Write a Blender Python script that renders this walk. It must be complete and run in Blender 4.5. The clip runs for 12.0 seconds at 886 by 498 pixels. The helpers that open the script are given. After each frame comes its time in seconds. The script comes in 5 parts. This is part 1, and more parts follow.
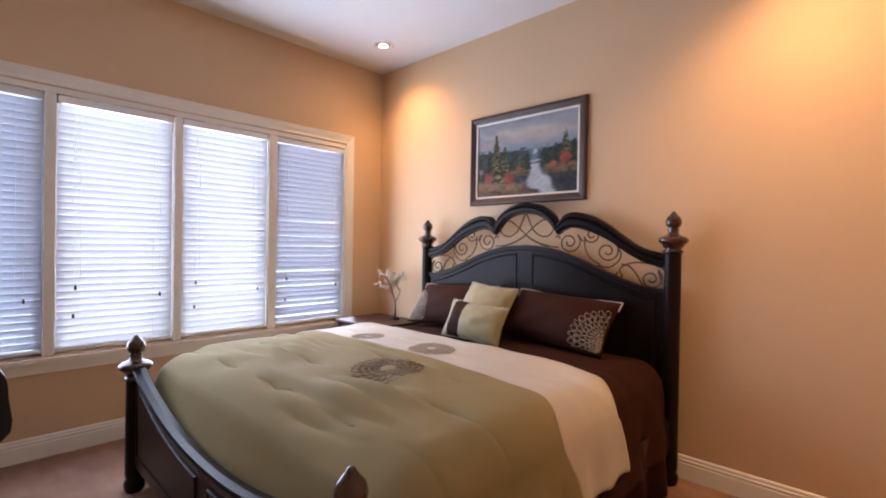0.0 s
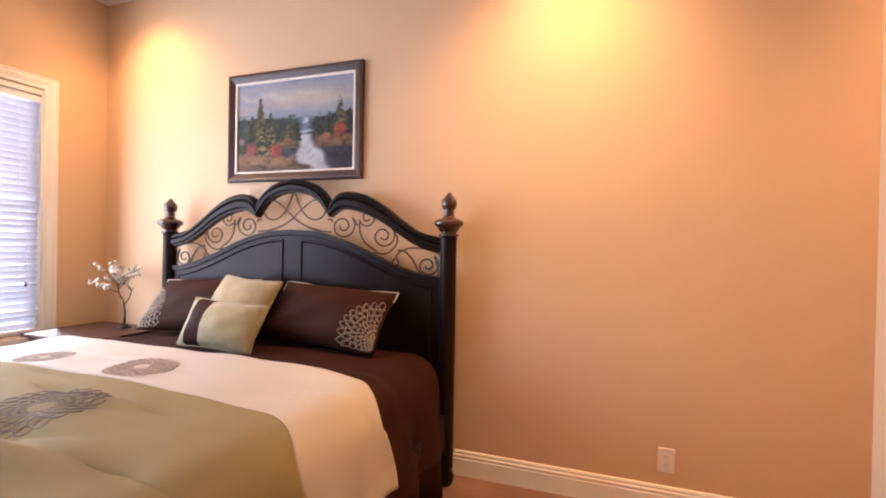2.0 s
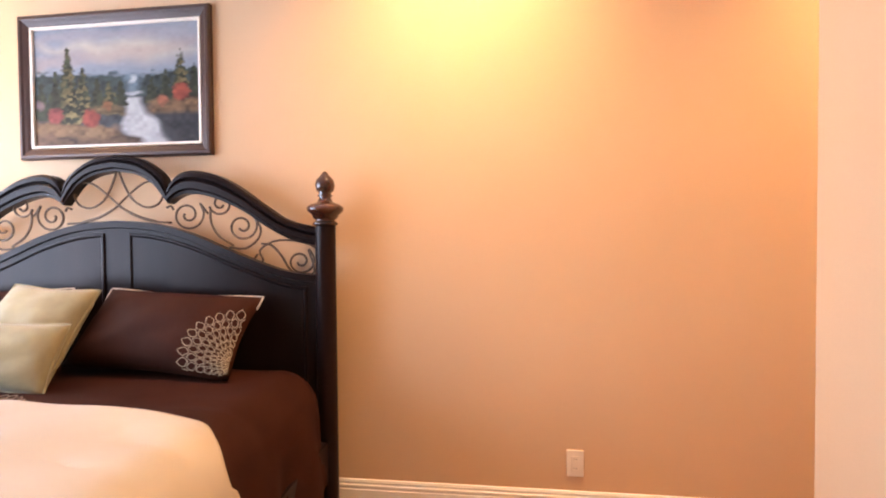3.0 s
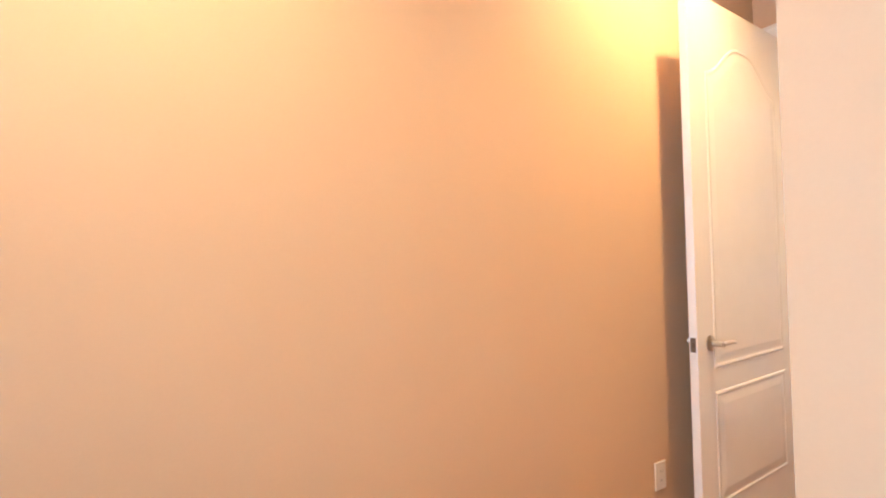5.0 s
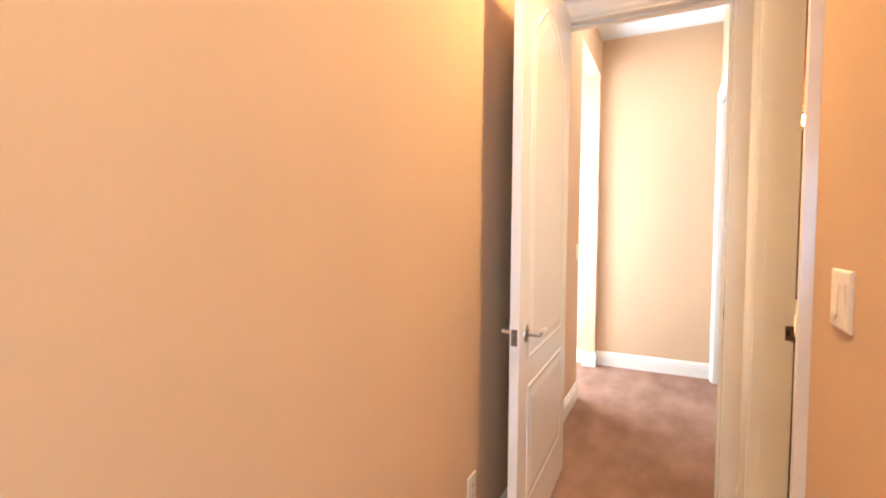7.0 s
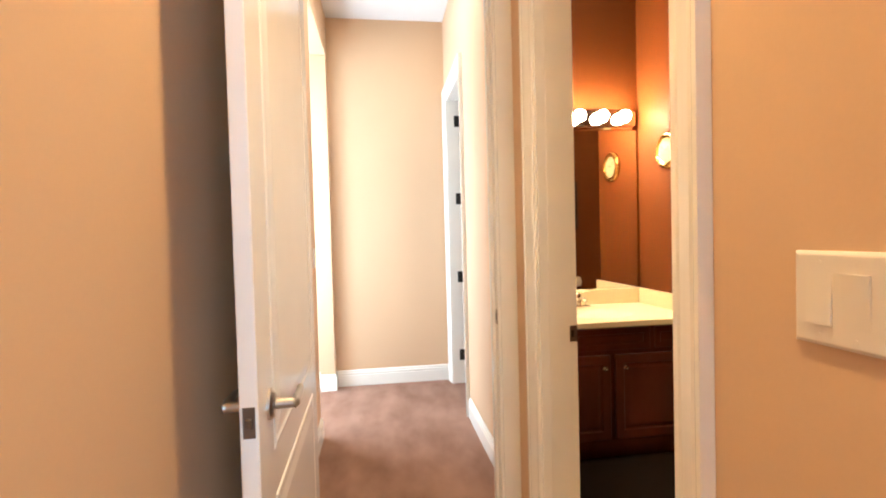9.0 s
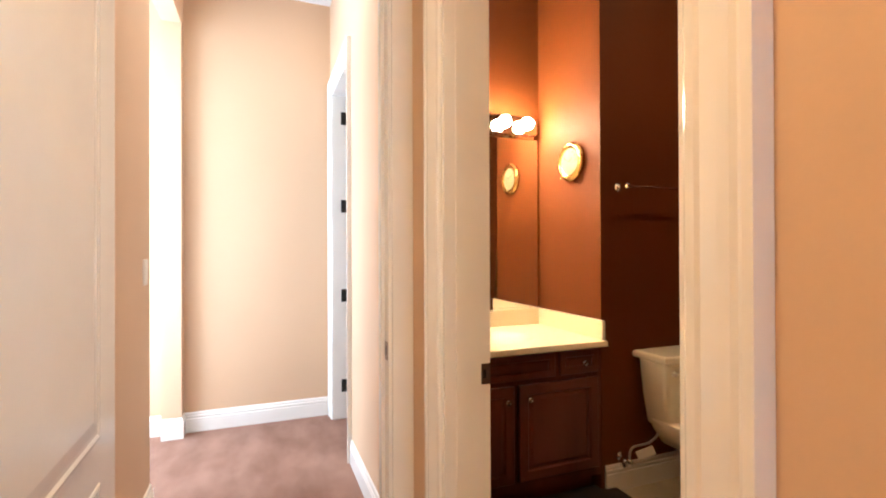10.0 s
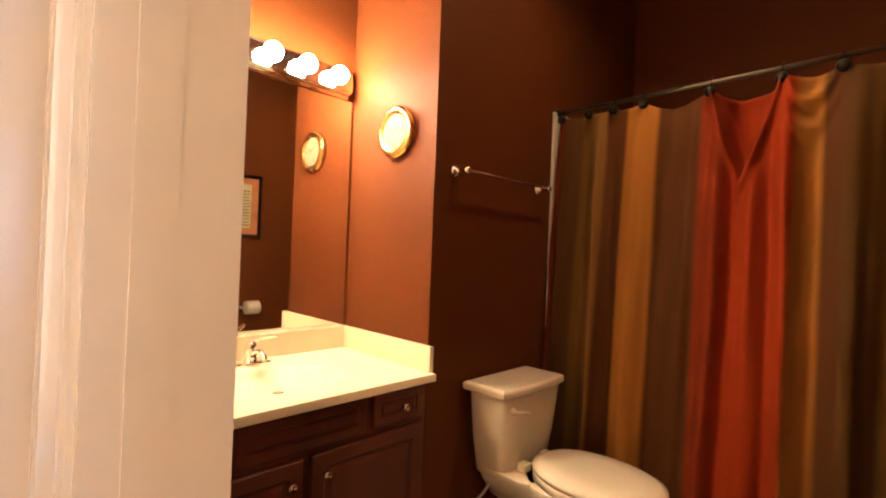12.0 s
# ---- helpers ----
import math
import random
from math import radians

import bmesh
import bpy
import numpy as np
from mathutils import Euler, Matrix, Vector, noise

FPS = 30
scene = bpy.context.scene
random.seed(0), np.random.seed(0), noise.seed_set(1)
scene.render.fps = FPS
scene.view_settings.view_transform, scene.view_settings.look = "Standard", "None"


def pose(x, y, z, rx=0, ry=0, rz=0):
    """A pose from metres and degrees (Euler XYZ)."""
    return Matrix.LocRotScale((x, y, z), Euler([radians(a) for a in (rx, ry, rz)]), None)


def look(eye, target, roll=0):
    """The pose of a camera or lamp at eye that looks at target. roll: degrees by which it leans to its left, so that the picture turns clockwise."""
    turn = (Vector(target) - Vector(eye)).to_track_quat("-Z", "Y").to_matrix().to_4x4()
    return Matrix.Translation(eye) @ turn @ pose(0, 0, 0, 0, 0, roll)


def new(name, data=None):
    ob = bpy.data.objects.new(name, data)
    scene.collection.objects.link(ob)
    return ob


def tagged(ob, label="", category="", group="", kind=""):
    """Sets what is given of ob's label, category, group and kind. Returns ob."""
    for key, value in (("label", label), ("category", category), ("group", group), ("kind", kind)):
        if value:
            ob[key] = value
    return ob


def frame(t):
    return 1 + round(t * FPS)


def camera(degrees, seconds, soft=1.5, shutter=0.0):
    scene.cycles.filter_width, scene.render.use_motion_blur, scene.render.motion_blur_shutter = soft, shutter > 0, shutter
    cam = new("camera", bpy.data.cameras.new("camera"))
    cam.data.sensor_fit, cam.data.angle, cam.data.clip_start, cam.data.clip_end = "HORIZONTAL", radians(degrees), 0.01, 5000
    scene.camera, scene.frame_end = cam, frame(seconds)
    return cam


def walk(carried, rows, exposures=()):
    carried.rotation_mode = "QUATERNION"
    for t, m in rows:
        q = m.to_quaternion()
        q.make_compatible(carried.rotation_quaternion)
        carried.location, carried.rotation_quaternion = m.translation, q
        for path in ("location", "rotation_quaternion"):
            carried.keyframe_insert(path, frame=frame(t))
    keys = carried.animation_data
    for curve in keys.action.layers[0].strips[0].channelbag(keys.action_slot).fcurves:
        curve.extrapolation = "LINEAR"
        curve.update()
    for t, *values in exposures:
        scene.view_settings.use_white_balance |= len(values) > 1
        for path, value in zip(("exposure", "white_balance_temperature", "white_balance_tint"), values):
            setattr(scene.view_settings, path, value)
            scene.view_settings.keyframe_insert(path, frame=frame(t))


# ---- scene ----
PATH = [
    (0, (0.802, 0.094, 1.346), (-0.581, 1.539, 1.329), 1.0),
    (0.5, (0.811, 0.191, 1.335), (-0.431, 1.758, 1.338), 1.6),
    (1, (0.782, 0.298, 1.322), (-0.275, 1.996, 1.317), 2.1),
    (1.5, (0.742, 0.43, 1.306), (-0.1, 2.244, 1.291), 2.0),
    (2, (0.734, 0.579, 1.28), (0.055, 2.46, 1.263), 1.1),
    (2.5, (0.71, 0.776, 1.264), (0.238, 2.719, 1.22), 0.1),
    (3, (0.674, 0.956, 1.261), (0.437, 2.941, 1.218), -0.4),
    (3.5, (0.638, 1.137, 1.258), (0.631, 3.136, 1.229), -0.2),
    (5.3, (0.659, 1.91, 1.299), (1.876, 3.496, 1.347), -0.8),
    (5.5, (0.671, 1.977, 1.301), (1.98, 3.489, 1.331), -0.2),
    (6, (0.716, 2.134, 1.308), (2.234, 3.436, 1.308), 1.0),
    (6.5, (0.804, 2.268, 1.307), (2.473, 3.369, 1.274), 0.8),
    (7, (0.945, 2.399, 1.31), (2.736, 3.285, 1.231), 0.5),
    (7.2, (0.999, 2.437, 1.31), (2.837, 3.222, 1.228), 0.3),
    (8.8, (1.545, 2.647, 1.27), (3.537, 2.485, 1.211), -1.4),
    (9, (1.633, 2.646, 1.269), (3.614, 2.377, 1.217), -1.5),
    (9.5, (1.838, 2.62, 1.268), (3.773, 2.114, 1.246), -1.0),
    (10, (2.046, 2.551, 1.253), (3.907, 1.82, 1.262), -0.2),
    (10.5, (2.254, 2.428, 1.246), (4.046, 1.542, 1.263), 0.3),
    (11, (2.418, 2.309, 1.247), (4.124, 1.266, 1.27), 1.0),
    (11.5, (2.565, 2.225, 1.25), (4.139, 0.992, 1.272), 1.9),
    (12, (2.689, 2.163, 1.254), (4.093, 0.739, 1.27), 2.2),
]

cam = camera(87.4, 12.0, soft=2.0)
walk(cam, [(t, look(eye, target, roll)) for t, eye, target, roll in PATH],
     [(0.0, 0.05, 6750, 21), (1.0, 0.34, 7000, 23), (2.5, 0.80, 7350, 28), (3.5, 1.12, 6350, 13), (5.5, 1.02, 5700, 5),
      (7.0, 1.03, 5650, 2), (9.0, 0.86, 5500, -2), (10.3, 0.86, 5250, 6), (11.5, 0.86, 5850, 16), (12.0, 0.95, 5650, 10)])

# ---- plan: x along the bed wall, y towards it; metres ----
CEIL = 3.06
HALL_C = 3.15
HO = 4.64                     # start of the hall opening
BED_Y = 3.05                  # bed wall
WIN_X = -2.92                 # window wall
BACK_Y = -1.5
COR_X, PAS_Y = 1.385, 2.09    # corner of bedroom and entry passage
ENT_X = 3.50                  # wall with the bedroom door
HALL_Y, END_X = 2.05, 5.70    # hall's side wall and end wall
BATH_D = (2.436, 3.215)         # bathroom doorway along x
BATH_N = 1.97                 # bathroom side of the passage wall
BATH_W, TOI_X, MIR_X = 2.44, 3.98, 4.55
ALC_Y = 0.915                 # side of the vanity alcove
ROD_Y = 0.04
DOOR_H = 2.44
T = 0.12


# ---- materials ----
def material(name, color, rough=0.6, metal=0.0, vary=0.06, scale=3.0, bump=0.0, bump_scale=80.0, spec=0.5,
             depth=0.004, color2=None, fine=0.0, coat=0.0, stretch=None, transmit=0.0, sheen=0.0, random=0.0):
    m = bpy.data.materials.new(name)
    m.use_nodes = True
    nt = m.node_tree
    b = nt.nodes["Principled BSDF"]
    b.inputs["Roughness"].default_value = rough
    b.inputs["Metallic"].default_value = metal
    b.inputs["Specular IOR Level"].default_value = spec
    b.inputs["Coat Weight"].default_value = coat
    b.inputs["Coat Roughness"].default_value = 0.12
    b.inputs["Sheen Weight"].default_value = sheen
    co = nt.nodes.new("ShaderNodeTexCoord")
    mp = nt.nodes.new("ShaderNodeMapping")
    mp.inputs["Scale"].default_value = stretch or (1, 1, 1)
    nt.links.new(co.outputs["Object"], mp.inputs["Vector"])
    n = nt.nodes.new("ShaderNodeTexNoise")
    n.inputs["Scale"].default_value, n.inputs["Detail"].default_value = scale, 6.0
    nt.links.new(mp.outputs["Vector"], n.inputs["Vector"])
    r = nt.nodes.new("ShaderNodeValToRGB")
    r.color_ramp.elements[0].position, r.color_ramp.elements[1].position = 0.3, 0.7
    r.color_ramp.elements[0].color = (*[c * (1 - vary) for c in color], 1)
    r.color_ramp.elements[1].color = (*(color2 or [min(1, c * (1 + vary)) for c in color]), 1)
    nt.links.new(n.outputs["Fac"], r.inputs["Fac"])
    last = r.outputs["Color"]
    n2 = nt.nodes.new("ShaderNodeTexNoise")
    n2.inputs["Scale"].default_value, n2.inputs["Detail"].default_value = bump_scale, 4.0
    nt.links.new(mp.outputs["Vector"], n2.inputs["Vector"])
    if fine:
        f = nt.nodes.new("ShaderNodeMapRange")
        f.inputs["To Min"].default_value, f.inputs["To Max"].default_value = 1 - fine, 1 + fine
        nt.links.new(n2.outputs["Fac"], f.inputs["Value"])
        mx = nt.nodes.new("ShaderNodeVectorMath")
        mx.operation = "SCALE"
        nt.links.new(last, mx.inputs[0])
        nt.links.new(f.outputs["Result"], mx.inputs["Scale"])
        last = mx.outputs["Vector"]
    if random:
        oi = nt.nodes.new("ShaderNodeObjectInfo")
        f = nt.nodes.new("ShaderNodeMapRange")
        f.inputs["To Min"].default_value, f.inputs["To Max"].default_value = 1 - random, 1 + random
        nt.links.new(oi.outputs["Random"], f.inputs["Value"])
        mx = nt.nodes.new("ShaderNodeVectorMath")
        mx.operation = "SCALE"
        nt.links.new(last, mx.inputs[0])
        nt.links.new(f.outputs["Result"], mx.inputs["Scale"])
        last = mx.outputs["Vector"]
    nt.links.new(last, b.inputs["Base Color"])
    if bump:
        bp = nt.nodes.new("ShaderNodeBump")
        bp.inputs["Strength"].default_value, bp.inputs["Distance"].default_value = bump, depth
        nt.links.new(n2.outputs["Fac"], bp.inputs["Height"])
        nt.links.new(bp.outputs["Normal"], b.inputs["Normal"])
    if transmit:
        tr = nt.nodes.new("ShaderNodeBsdfTranslucent")
        tr.inputs["Color"].default_value = (*color, 1)
        mix = nt.nodes.new("ShaderNodeMixShader")
        mix.inputs["Fac"].default_value = transmit
        out = nt.nodes["Material Output"]
        nt.links.new(b.outputs[0], mix.inputs[1])
        nt.links.new(tr.outputs[0], mix.inputs[2])
        nt.links.new(mix.outputs[0], out.inputs["Surface"])
    return m


def glow(name, color, strength):
    m = material(name, (0.8, 0.8, 0.8))
    b = m.node_tree.nodes["Principled BSDF"]
    b.inputs["Emission Color"].default_value = (*color, 1)
    b.inputs["Emission Strength"].default_value = strength
    return m


def stripes(name, bands, x0, x1, rough=0.75):
    """Cloth woven in upright bands of colour, with fine ribs."""
    m = material(name, (0.2, 0.1, 0.05), rough, bump=0.3, bump_scale=500, depth=0.001, spec=0.1)
    nt = m.node_tree
    b = nt.nodes["Principled BSDF"]
    co = nt.nodes.new("ShaderNodeTexCoord")
    sp = nt.nodes.new("ShaderNodeSeparateXYZ")
    mr = nt.nodes.new("ShaderNodeMapRange")
    mr.inputs["From Min"].default_value, mr.inputs["From Max"].default_value = x0, x1
    nt.links.new(co.outputs["UV"], sp.inputs[0])
    nt.links.new(sp.outputs["X"], mr.inputs["Value"])
    r = nt.nodes.new("ShaderNodeValToRGB")
    els = r.color_ramp.elements
    els[0].position, els[0].color = 0.0, (*bands[0][1], 1)
    els[1].position, els[1].color = 1.0, (*bands[-1][1], 1)
    prev = bands[0][1]
    for p, c in bands[1:]:
        for q, col in ((p - 0.006, prev), (p + 0.006, c)):
            e = els.new(q)
            e.color = (*col, 1)
        prev = c
    nt.links.new(mr.outputs["Result"], r.inputs["Fac"])
    nt.links.new(r.outputs["Color"], b.inputs["Base Color"])
    return m


PAINT = material("wall_paint", (0.62, 0.43, 0.27), 0.62, bump=0.14, bump_scale=120, depth=0.0015, vary=0.025, scale=1.3, fine=0.02, spec=0.3)
CEILING = material("ceiling_paint", (0.74, 0.74, 0.74), 0.9, bump=0.4, bump_scale=90, depth=0.002, vary=0.02)
WHITE = material("trim_paint", (0.80, 0.77, 0.71), 0.20, vary=0.02, scale=6, bump=0.10, bump_scale=45, depth=0.0005)
CARPET = material("carpet", (0.305, 0.168, 0.116), 0.95, vary=0.0, scale=4.2, bump=1.0, bump_scale=420, depth=0.008, color2=(0.46, 0.275, 0.20), fine=0.30, spec=0.1, stretch=(0.7, 1.4, 1.0))
BLACKWOOD = material("espresso_wood", (0.0065, 0.0040, 0.0050), 0.30, vary=0.3, scale=4, color2=(0.016, 0.0075, 0.007), bump=0.15, bump_scale=30, stretch=(1, 1, 0.15), depth=0.001, coat=0.0, spec=0.13)
POSTWOOD = material("turned_wood", (0.035, 0.011, 0.007), 0.2, vary=0.4, scale=6, color2=(0.075, 0.022, 0.012), coat=0.6, bump=0.08, bump_scale=40, depth=0.0008)
IRON = material("bronze_iron", (0.10, 0.060, 0.036), 0.45, 0.5, vary=0.3, scale=30, bump=0.2)
VANWOOD = material("cherry_wood", (0.095, 0.020, 0.009), 0.36, vary=0.35, scale=5, color2=(0.15, 0.036, 0.016), stretch=(1, 1, 0.2), bump=0.12, bump_scale=50, depth=0.0008, coat=0.0, spec=0.35)
BATHPAINT = material("bath_paint", (0.114, 0.0305, 0.0055), 0.6, vary=0.04, scale=1.5, bump=0.3, bump_scale=120, depth=0.0015, fine=0.02, spec=0.12)
BROWN = material("brown_cloth", (0.034, 0.0100, 0.0058), 0.75, vary=0.16, scale=8, bump=0.4, bump_scale=400, depth=0.001, spec=0.12)
SAGE = material("sage_cloth", (0.295, 0.230, 0.112), 0.8, vary=0.05, scale=6, bump=0.4, bump_scale=500, depth=0.001, spec=0.2)
CREAM = material("cream_cloth", (0.52, 0.46, 0.37), 0.65, vary=0.03, scale=6, bump=0.4, bump_scale=500, depth=0.001, sheen=0.2)
PALESAGE = material("pale_sage_cloth", (0.33, 0.285, 0.155), 0.7, vary=0.12, scale=14, bump=0.5, bump_scale=220, depth=0.002, stretch=(1, 1, 3), sheen=0.3)
THREAD = material("brown_thread", (0.11, 0.055, 0.038), 0.5, vary=0.2, scale=40)
GREYTHREAD = material("grey_thread", (0.42, 0.34, 0.28), 0.6, vary=0.2, scale=40)
PALETHREAD = material("pale_thread", (0.42, 0.36, 0.27), 0.45, vary=0.15, scale=40)
CERAMIC = material("ceramic", (0.86, 0.79, 0.63), 0.10, vary=0.01, coat=0.3)
MARBLE = material("cultured_marble", (0.84, 0.76, 0.56), 0.35, vary=0.03, scale=3, spec=0.3)
CHROME = material("chrome", (0.85, 0.83, 0.80), 0.08, 1.0, vary=0.02)
NICKEL = material("satin_nickel", (0.55, 0.51, 0.46), 0.28, 1.0, vary=0.04, scale=20)
BRASS = material("brass", (0.62, 0.40, 0.13), 0.22, 1.0, vary=0.1, scale=20)
DARKMETAL = material("dark_metal", (0.03, 0.028, 0.026), 0.35, 0.8, vary=0.1)
AGED = material("aged_nickel", (0.20, 0.17, 0.14), 0.35, 1.0, vary=0.1, scale=20)
PLATE = material("plate_plastic", (0.72, 0.66, 0.58), 0.32, vary=0.02)
SLAT = material("blind_slat", (0.78, 0.80, 0.84), 0.35, vary=0.02, transmit=0.34, random=0.03)
VINYL = material("window_vinyl", (0.78, 0.79, 0.80), 0.3, vary=0.02)
MIRROR = material("mirror_silver", (0.86, 0.86, 0.84), 0.02, 1.0, vary=0.0)
WALNUT = material("dark_walnut", (0.045, 0.016, 0.010), 0.45, vary=0.3, scale=5, stretch=(0.3, 1, 1), bump=0.1, bump_scale=40, depth=0.0008)
TILE = material("floor_vinyl", (0.55, 0.47, 0.34), 0.3, vary=0.12, scale=7, bump=0.1, bump_scale=20)
MAT_RUG = material("bath_mat_pile", (0.016, 0.007, 0.004), 0.95, vary=0.3, scale=20, bump=1.0, bump_scale=250, depth=0.01)
SURROUND = material("shower_surround", (0.74, 0.70, 0.60), 0.25, vary=0.02)
PAPER = material("paper", (0.75, 0.70, 0.60), 0.9, vary=0.03)
DARK = material("black_rubber", (0.012, 0.012, 0.013), 0.5, vary=0.1)
GLASS = bpy.data.materials.new("window_glass")
GLASS.use_nodes = True
_g = GLASS.node_tree.nodes["Principled BSDF"]
_g.inputs["Transmission Weight"].default_value, _g.inputs["Roughness"].default_value, _g.inputs["IOR"].default_value = 1.0, 0.0, 1.45


# see-through tint of the unseen sheets added to dim the outer blinds
DIMMER = bpy.data.materials.new("dimming_tint")
DIMMER.use_nodes = True
_t = DIMMER.node_tree.nodes.new("ShaderNodeBsdfTransparent")
_t.inputs["Color"].default_value = (0.58, 0.62, 0.68, 1)
DIMMER.node_tree.links.new(_t.outputs[0], DIMMER.node_tree.nodes["Material Output"].inputs["Surface"])


# ---- mesh helpers ----
def box(bm, lo, hi, bevel=0.0, seg=2):
    lo, hi = [min(a, b) for a, b in zip(lo, hi)], [max(a, b) for a, b in zip(lo, hi)]
    vs = [bm.verts.new((x, y, z)) for x in (lo[0], hi[0]) for y in (lo[1], hi[1]) for z in (lo[2], hi[2])]
    fs = [bm.faces.new([vs[i] for i in f]) for f in ((0, 1, 3, 2), (4, 6, 7, 5), (0, 4, 5, 1), (2, 3, 7, 6), (0, 2, 6, 4), (1, 5, 7, 3))]
    if bevel:
        es = list({e for f in fs for e in f.edges})
        bmesh.ops.bevel(bm, geom=es, offset=bevel, segments=seg, affect="EDGES", profile=0.5)


def part(name, bm, mat, parent=None, label="", smooth=False, stuff=False):
    me = bpy.data.meshes.new(name)
    bmesh.ops.recalc_face_normals(bm, faces=bm.faces)
    bm.to_mesh(me)
    bm.free()
    for m in (mat if isinstance(mat, (list, tuple)) else [mat]):
        me.materials.append(m)
    if smooth:
        me.shade_smooth()
    ob = new(name, me)
    ob.parent = parent
    if parent and parent.type == "EMPTY":
        ob.matrix_parent_inverse = parent.matrix_basis.inverted()
    if label:
        ob["label"] = label
    return ob


def piece(name, lo, hi, mat, parent=None, label="", bevel=0.0):
    bm = bmesh.new()
    box(bm, lo, hi, bevel)
    return part(name, bm, mat, parent, label)


def thing(name, x, y, z, label, category, group=""):
    ob = new(name)
    ob.empty_display_size = 0.1
    ob.matrix_basis = pose(x, y, z)
    return tagged(ob, label, category, group)


def structure(name, boxes, mat, label="", category="wall"):
    bm = bmesh.new()
    for lo, hi in boxes:
        box(bm, lo, hi)
    return tagged(part(name, bm, mat), label, category, kind="structure")


def lathe(bm, prof, c=(0, 0, 0), axis="z", n=24):
    """Turns a profile of (radius, height) round an axis through c."""
    rings = []
    for r, h in prof:
        ring = []
        for i in range(n):
            a = 2 * math.pi * i / n
            u, v = r * math.cos(a), r * math.sin(a)
            p = (u, v, h) if axis == "z" else (h, u, v) if axis == "x" else (u, h, v)
            ring.append(bm.verts.new((c[0] + p[0], c[1] + p[1], c[2] + p[2])))
        rings.append(ring)
    for a, b in zip(rings, rings[1:]):
        for i in range(n):
            bm.faces.new((a[i], a[(i + 1) % n], b[(i + 1) % n], b[i]))
    bm.faces.new(rings[0][::-1])
    bm.faces.new(rings[-1])


def tube(bm, pts, r, n=6, flat=1.0):
    pts = [Vector(p) for p in pts]
    rings, up = [], None
    for i, p in enumerate(pts):
        d = (pts[min(i + 1, len(pts) - 1)] - pts[max(i - 1, 0)]).normalized()
        if up is None:
            up = d.orthogonal().normalized()
        up = (up - d * up.dot(d))
        up = up.normalized() if up.length > 1e-6 else d.orthogonal().normalized()
        side = d.cross(up)
        rr = r(i / max(1, len(pts) - 1)) if callable(r) else r
        rings.append([bm.verts.new(p + (up * math.cos(2 * math.pi * k / n) * flat + side * math.sin(2 * math.pi * k / n)) * rr) for k in range(n)])
    for a, b in zip(rings, rings[1:]):
        for k in range(n):
            bm.faces.new((a[k], a[(k + 1) % n], b[(k + 1) % n], b[k]))
    bm.faces.new(rings[0][::-1])
    bm.faces.new(rings[-1])


def smooth_line(pts, sub=8):
    pts = [Vector(p) for p in pts]
    out = []
    for i in range(len(pts) - 1):
        p0, p1, p2, p3 = pts[max(i - 1, 0)], pts[i], pts[i + 1], pts[min(i + 2, len(pts) - 1)]
        for k in range(sub):
            t = k / sub
            out.append(0.5 * ((2 * p1) + (p2 - p0) * t + (2 * p0 - 5 * p1 + 4 * p2 - p3) * t * t + (3 * p1 - 3 * p2 + p3 - p0) * t ** 3))
    out.append(pts[-1])
    return out


def prism(bm, outline, place, depth):
    """A flat shape of (u, v) points, given depth along the place's third axis."""
    a = [bm.verts.new(place @ Vector((u, v, 0))) for u, v in outline]
    b = [bm.verts.new(place @ Vector((u, v, depth))) for u, v in outline]
    n = len(a)
    bm.faces.new(a)
    bm.faces.new(b[::-1])
    for i in range(n):
        bm.faces.new((a[i], b[i], b[(i + 1) % n], a[(i + 1) % n]))


def frame_of(origin, u, v):
    u, v = Vector(u), Vector(v)
    m = Matrix((u, v, u.cross(v))).transposed().to_4x4()
    m.translation = origin
    return m


def relief(bm, outline, place, profile):
    """Moulding that follows a closed outline inwards: profile of (inset, height), filled at the last."""
    n = len(outline)
    P = [Vector(p) for p in outline]
    area = sum(P[i].x * P[(i + 1) % n].y - P[(i + 1) % n].x * P[i].y for i in range(n))
    if area < 0:
        P.reverse()
    nrm = []
    for i in range(n):
        d1, d2 = (P[i] - P[i - 1]).normalized(), (P[(i + 1) % n] - P[i]).normalized()
        n1, n2 = Vector((-d1.y, d1.x)), Vector((-d2.y, d2.x))
        k = (n1 + n2)
        nrm.append(k / max(0.3, k.dot(n1)))
    rings = [[bm.verts.new(place @ Vector((P[i].x + nrm[i].x * s, P[i].y + nrm[i].y * s, h))) for i in range(n)] for s, h in profile]
    for a, b in zip(rings, rings[1:]):
        for i in range(n):
            bm.faces.new((a[i], a[(i + 1) % n], b[(i + 1) % n], b[i]))
    bm.faces.new(rings[-1])


def rect(u0, v0, u1, v1):
    return [(u0, v0), (u1, v0), (u1, v1), (u0, v1)]


CASING = [(0.0, 0.0), (0.0, 0.010), (0.006, 0.014), (0.018, 0.015), (0.024, 0.0132), (0.030, 0.0148), (0.050, 0.020), (0.066, 0.0235), (0.074, 0.0222), (0.080, 0.0255), (0.092, 0.026), (0.095, 0.0)]


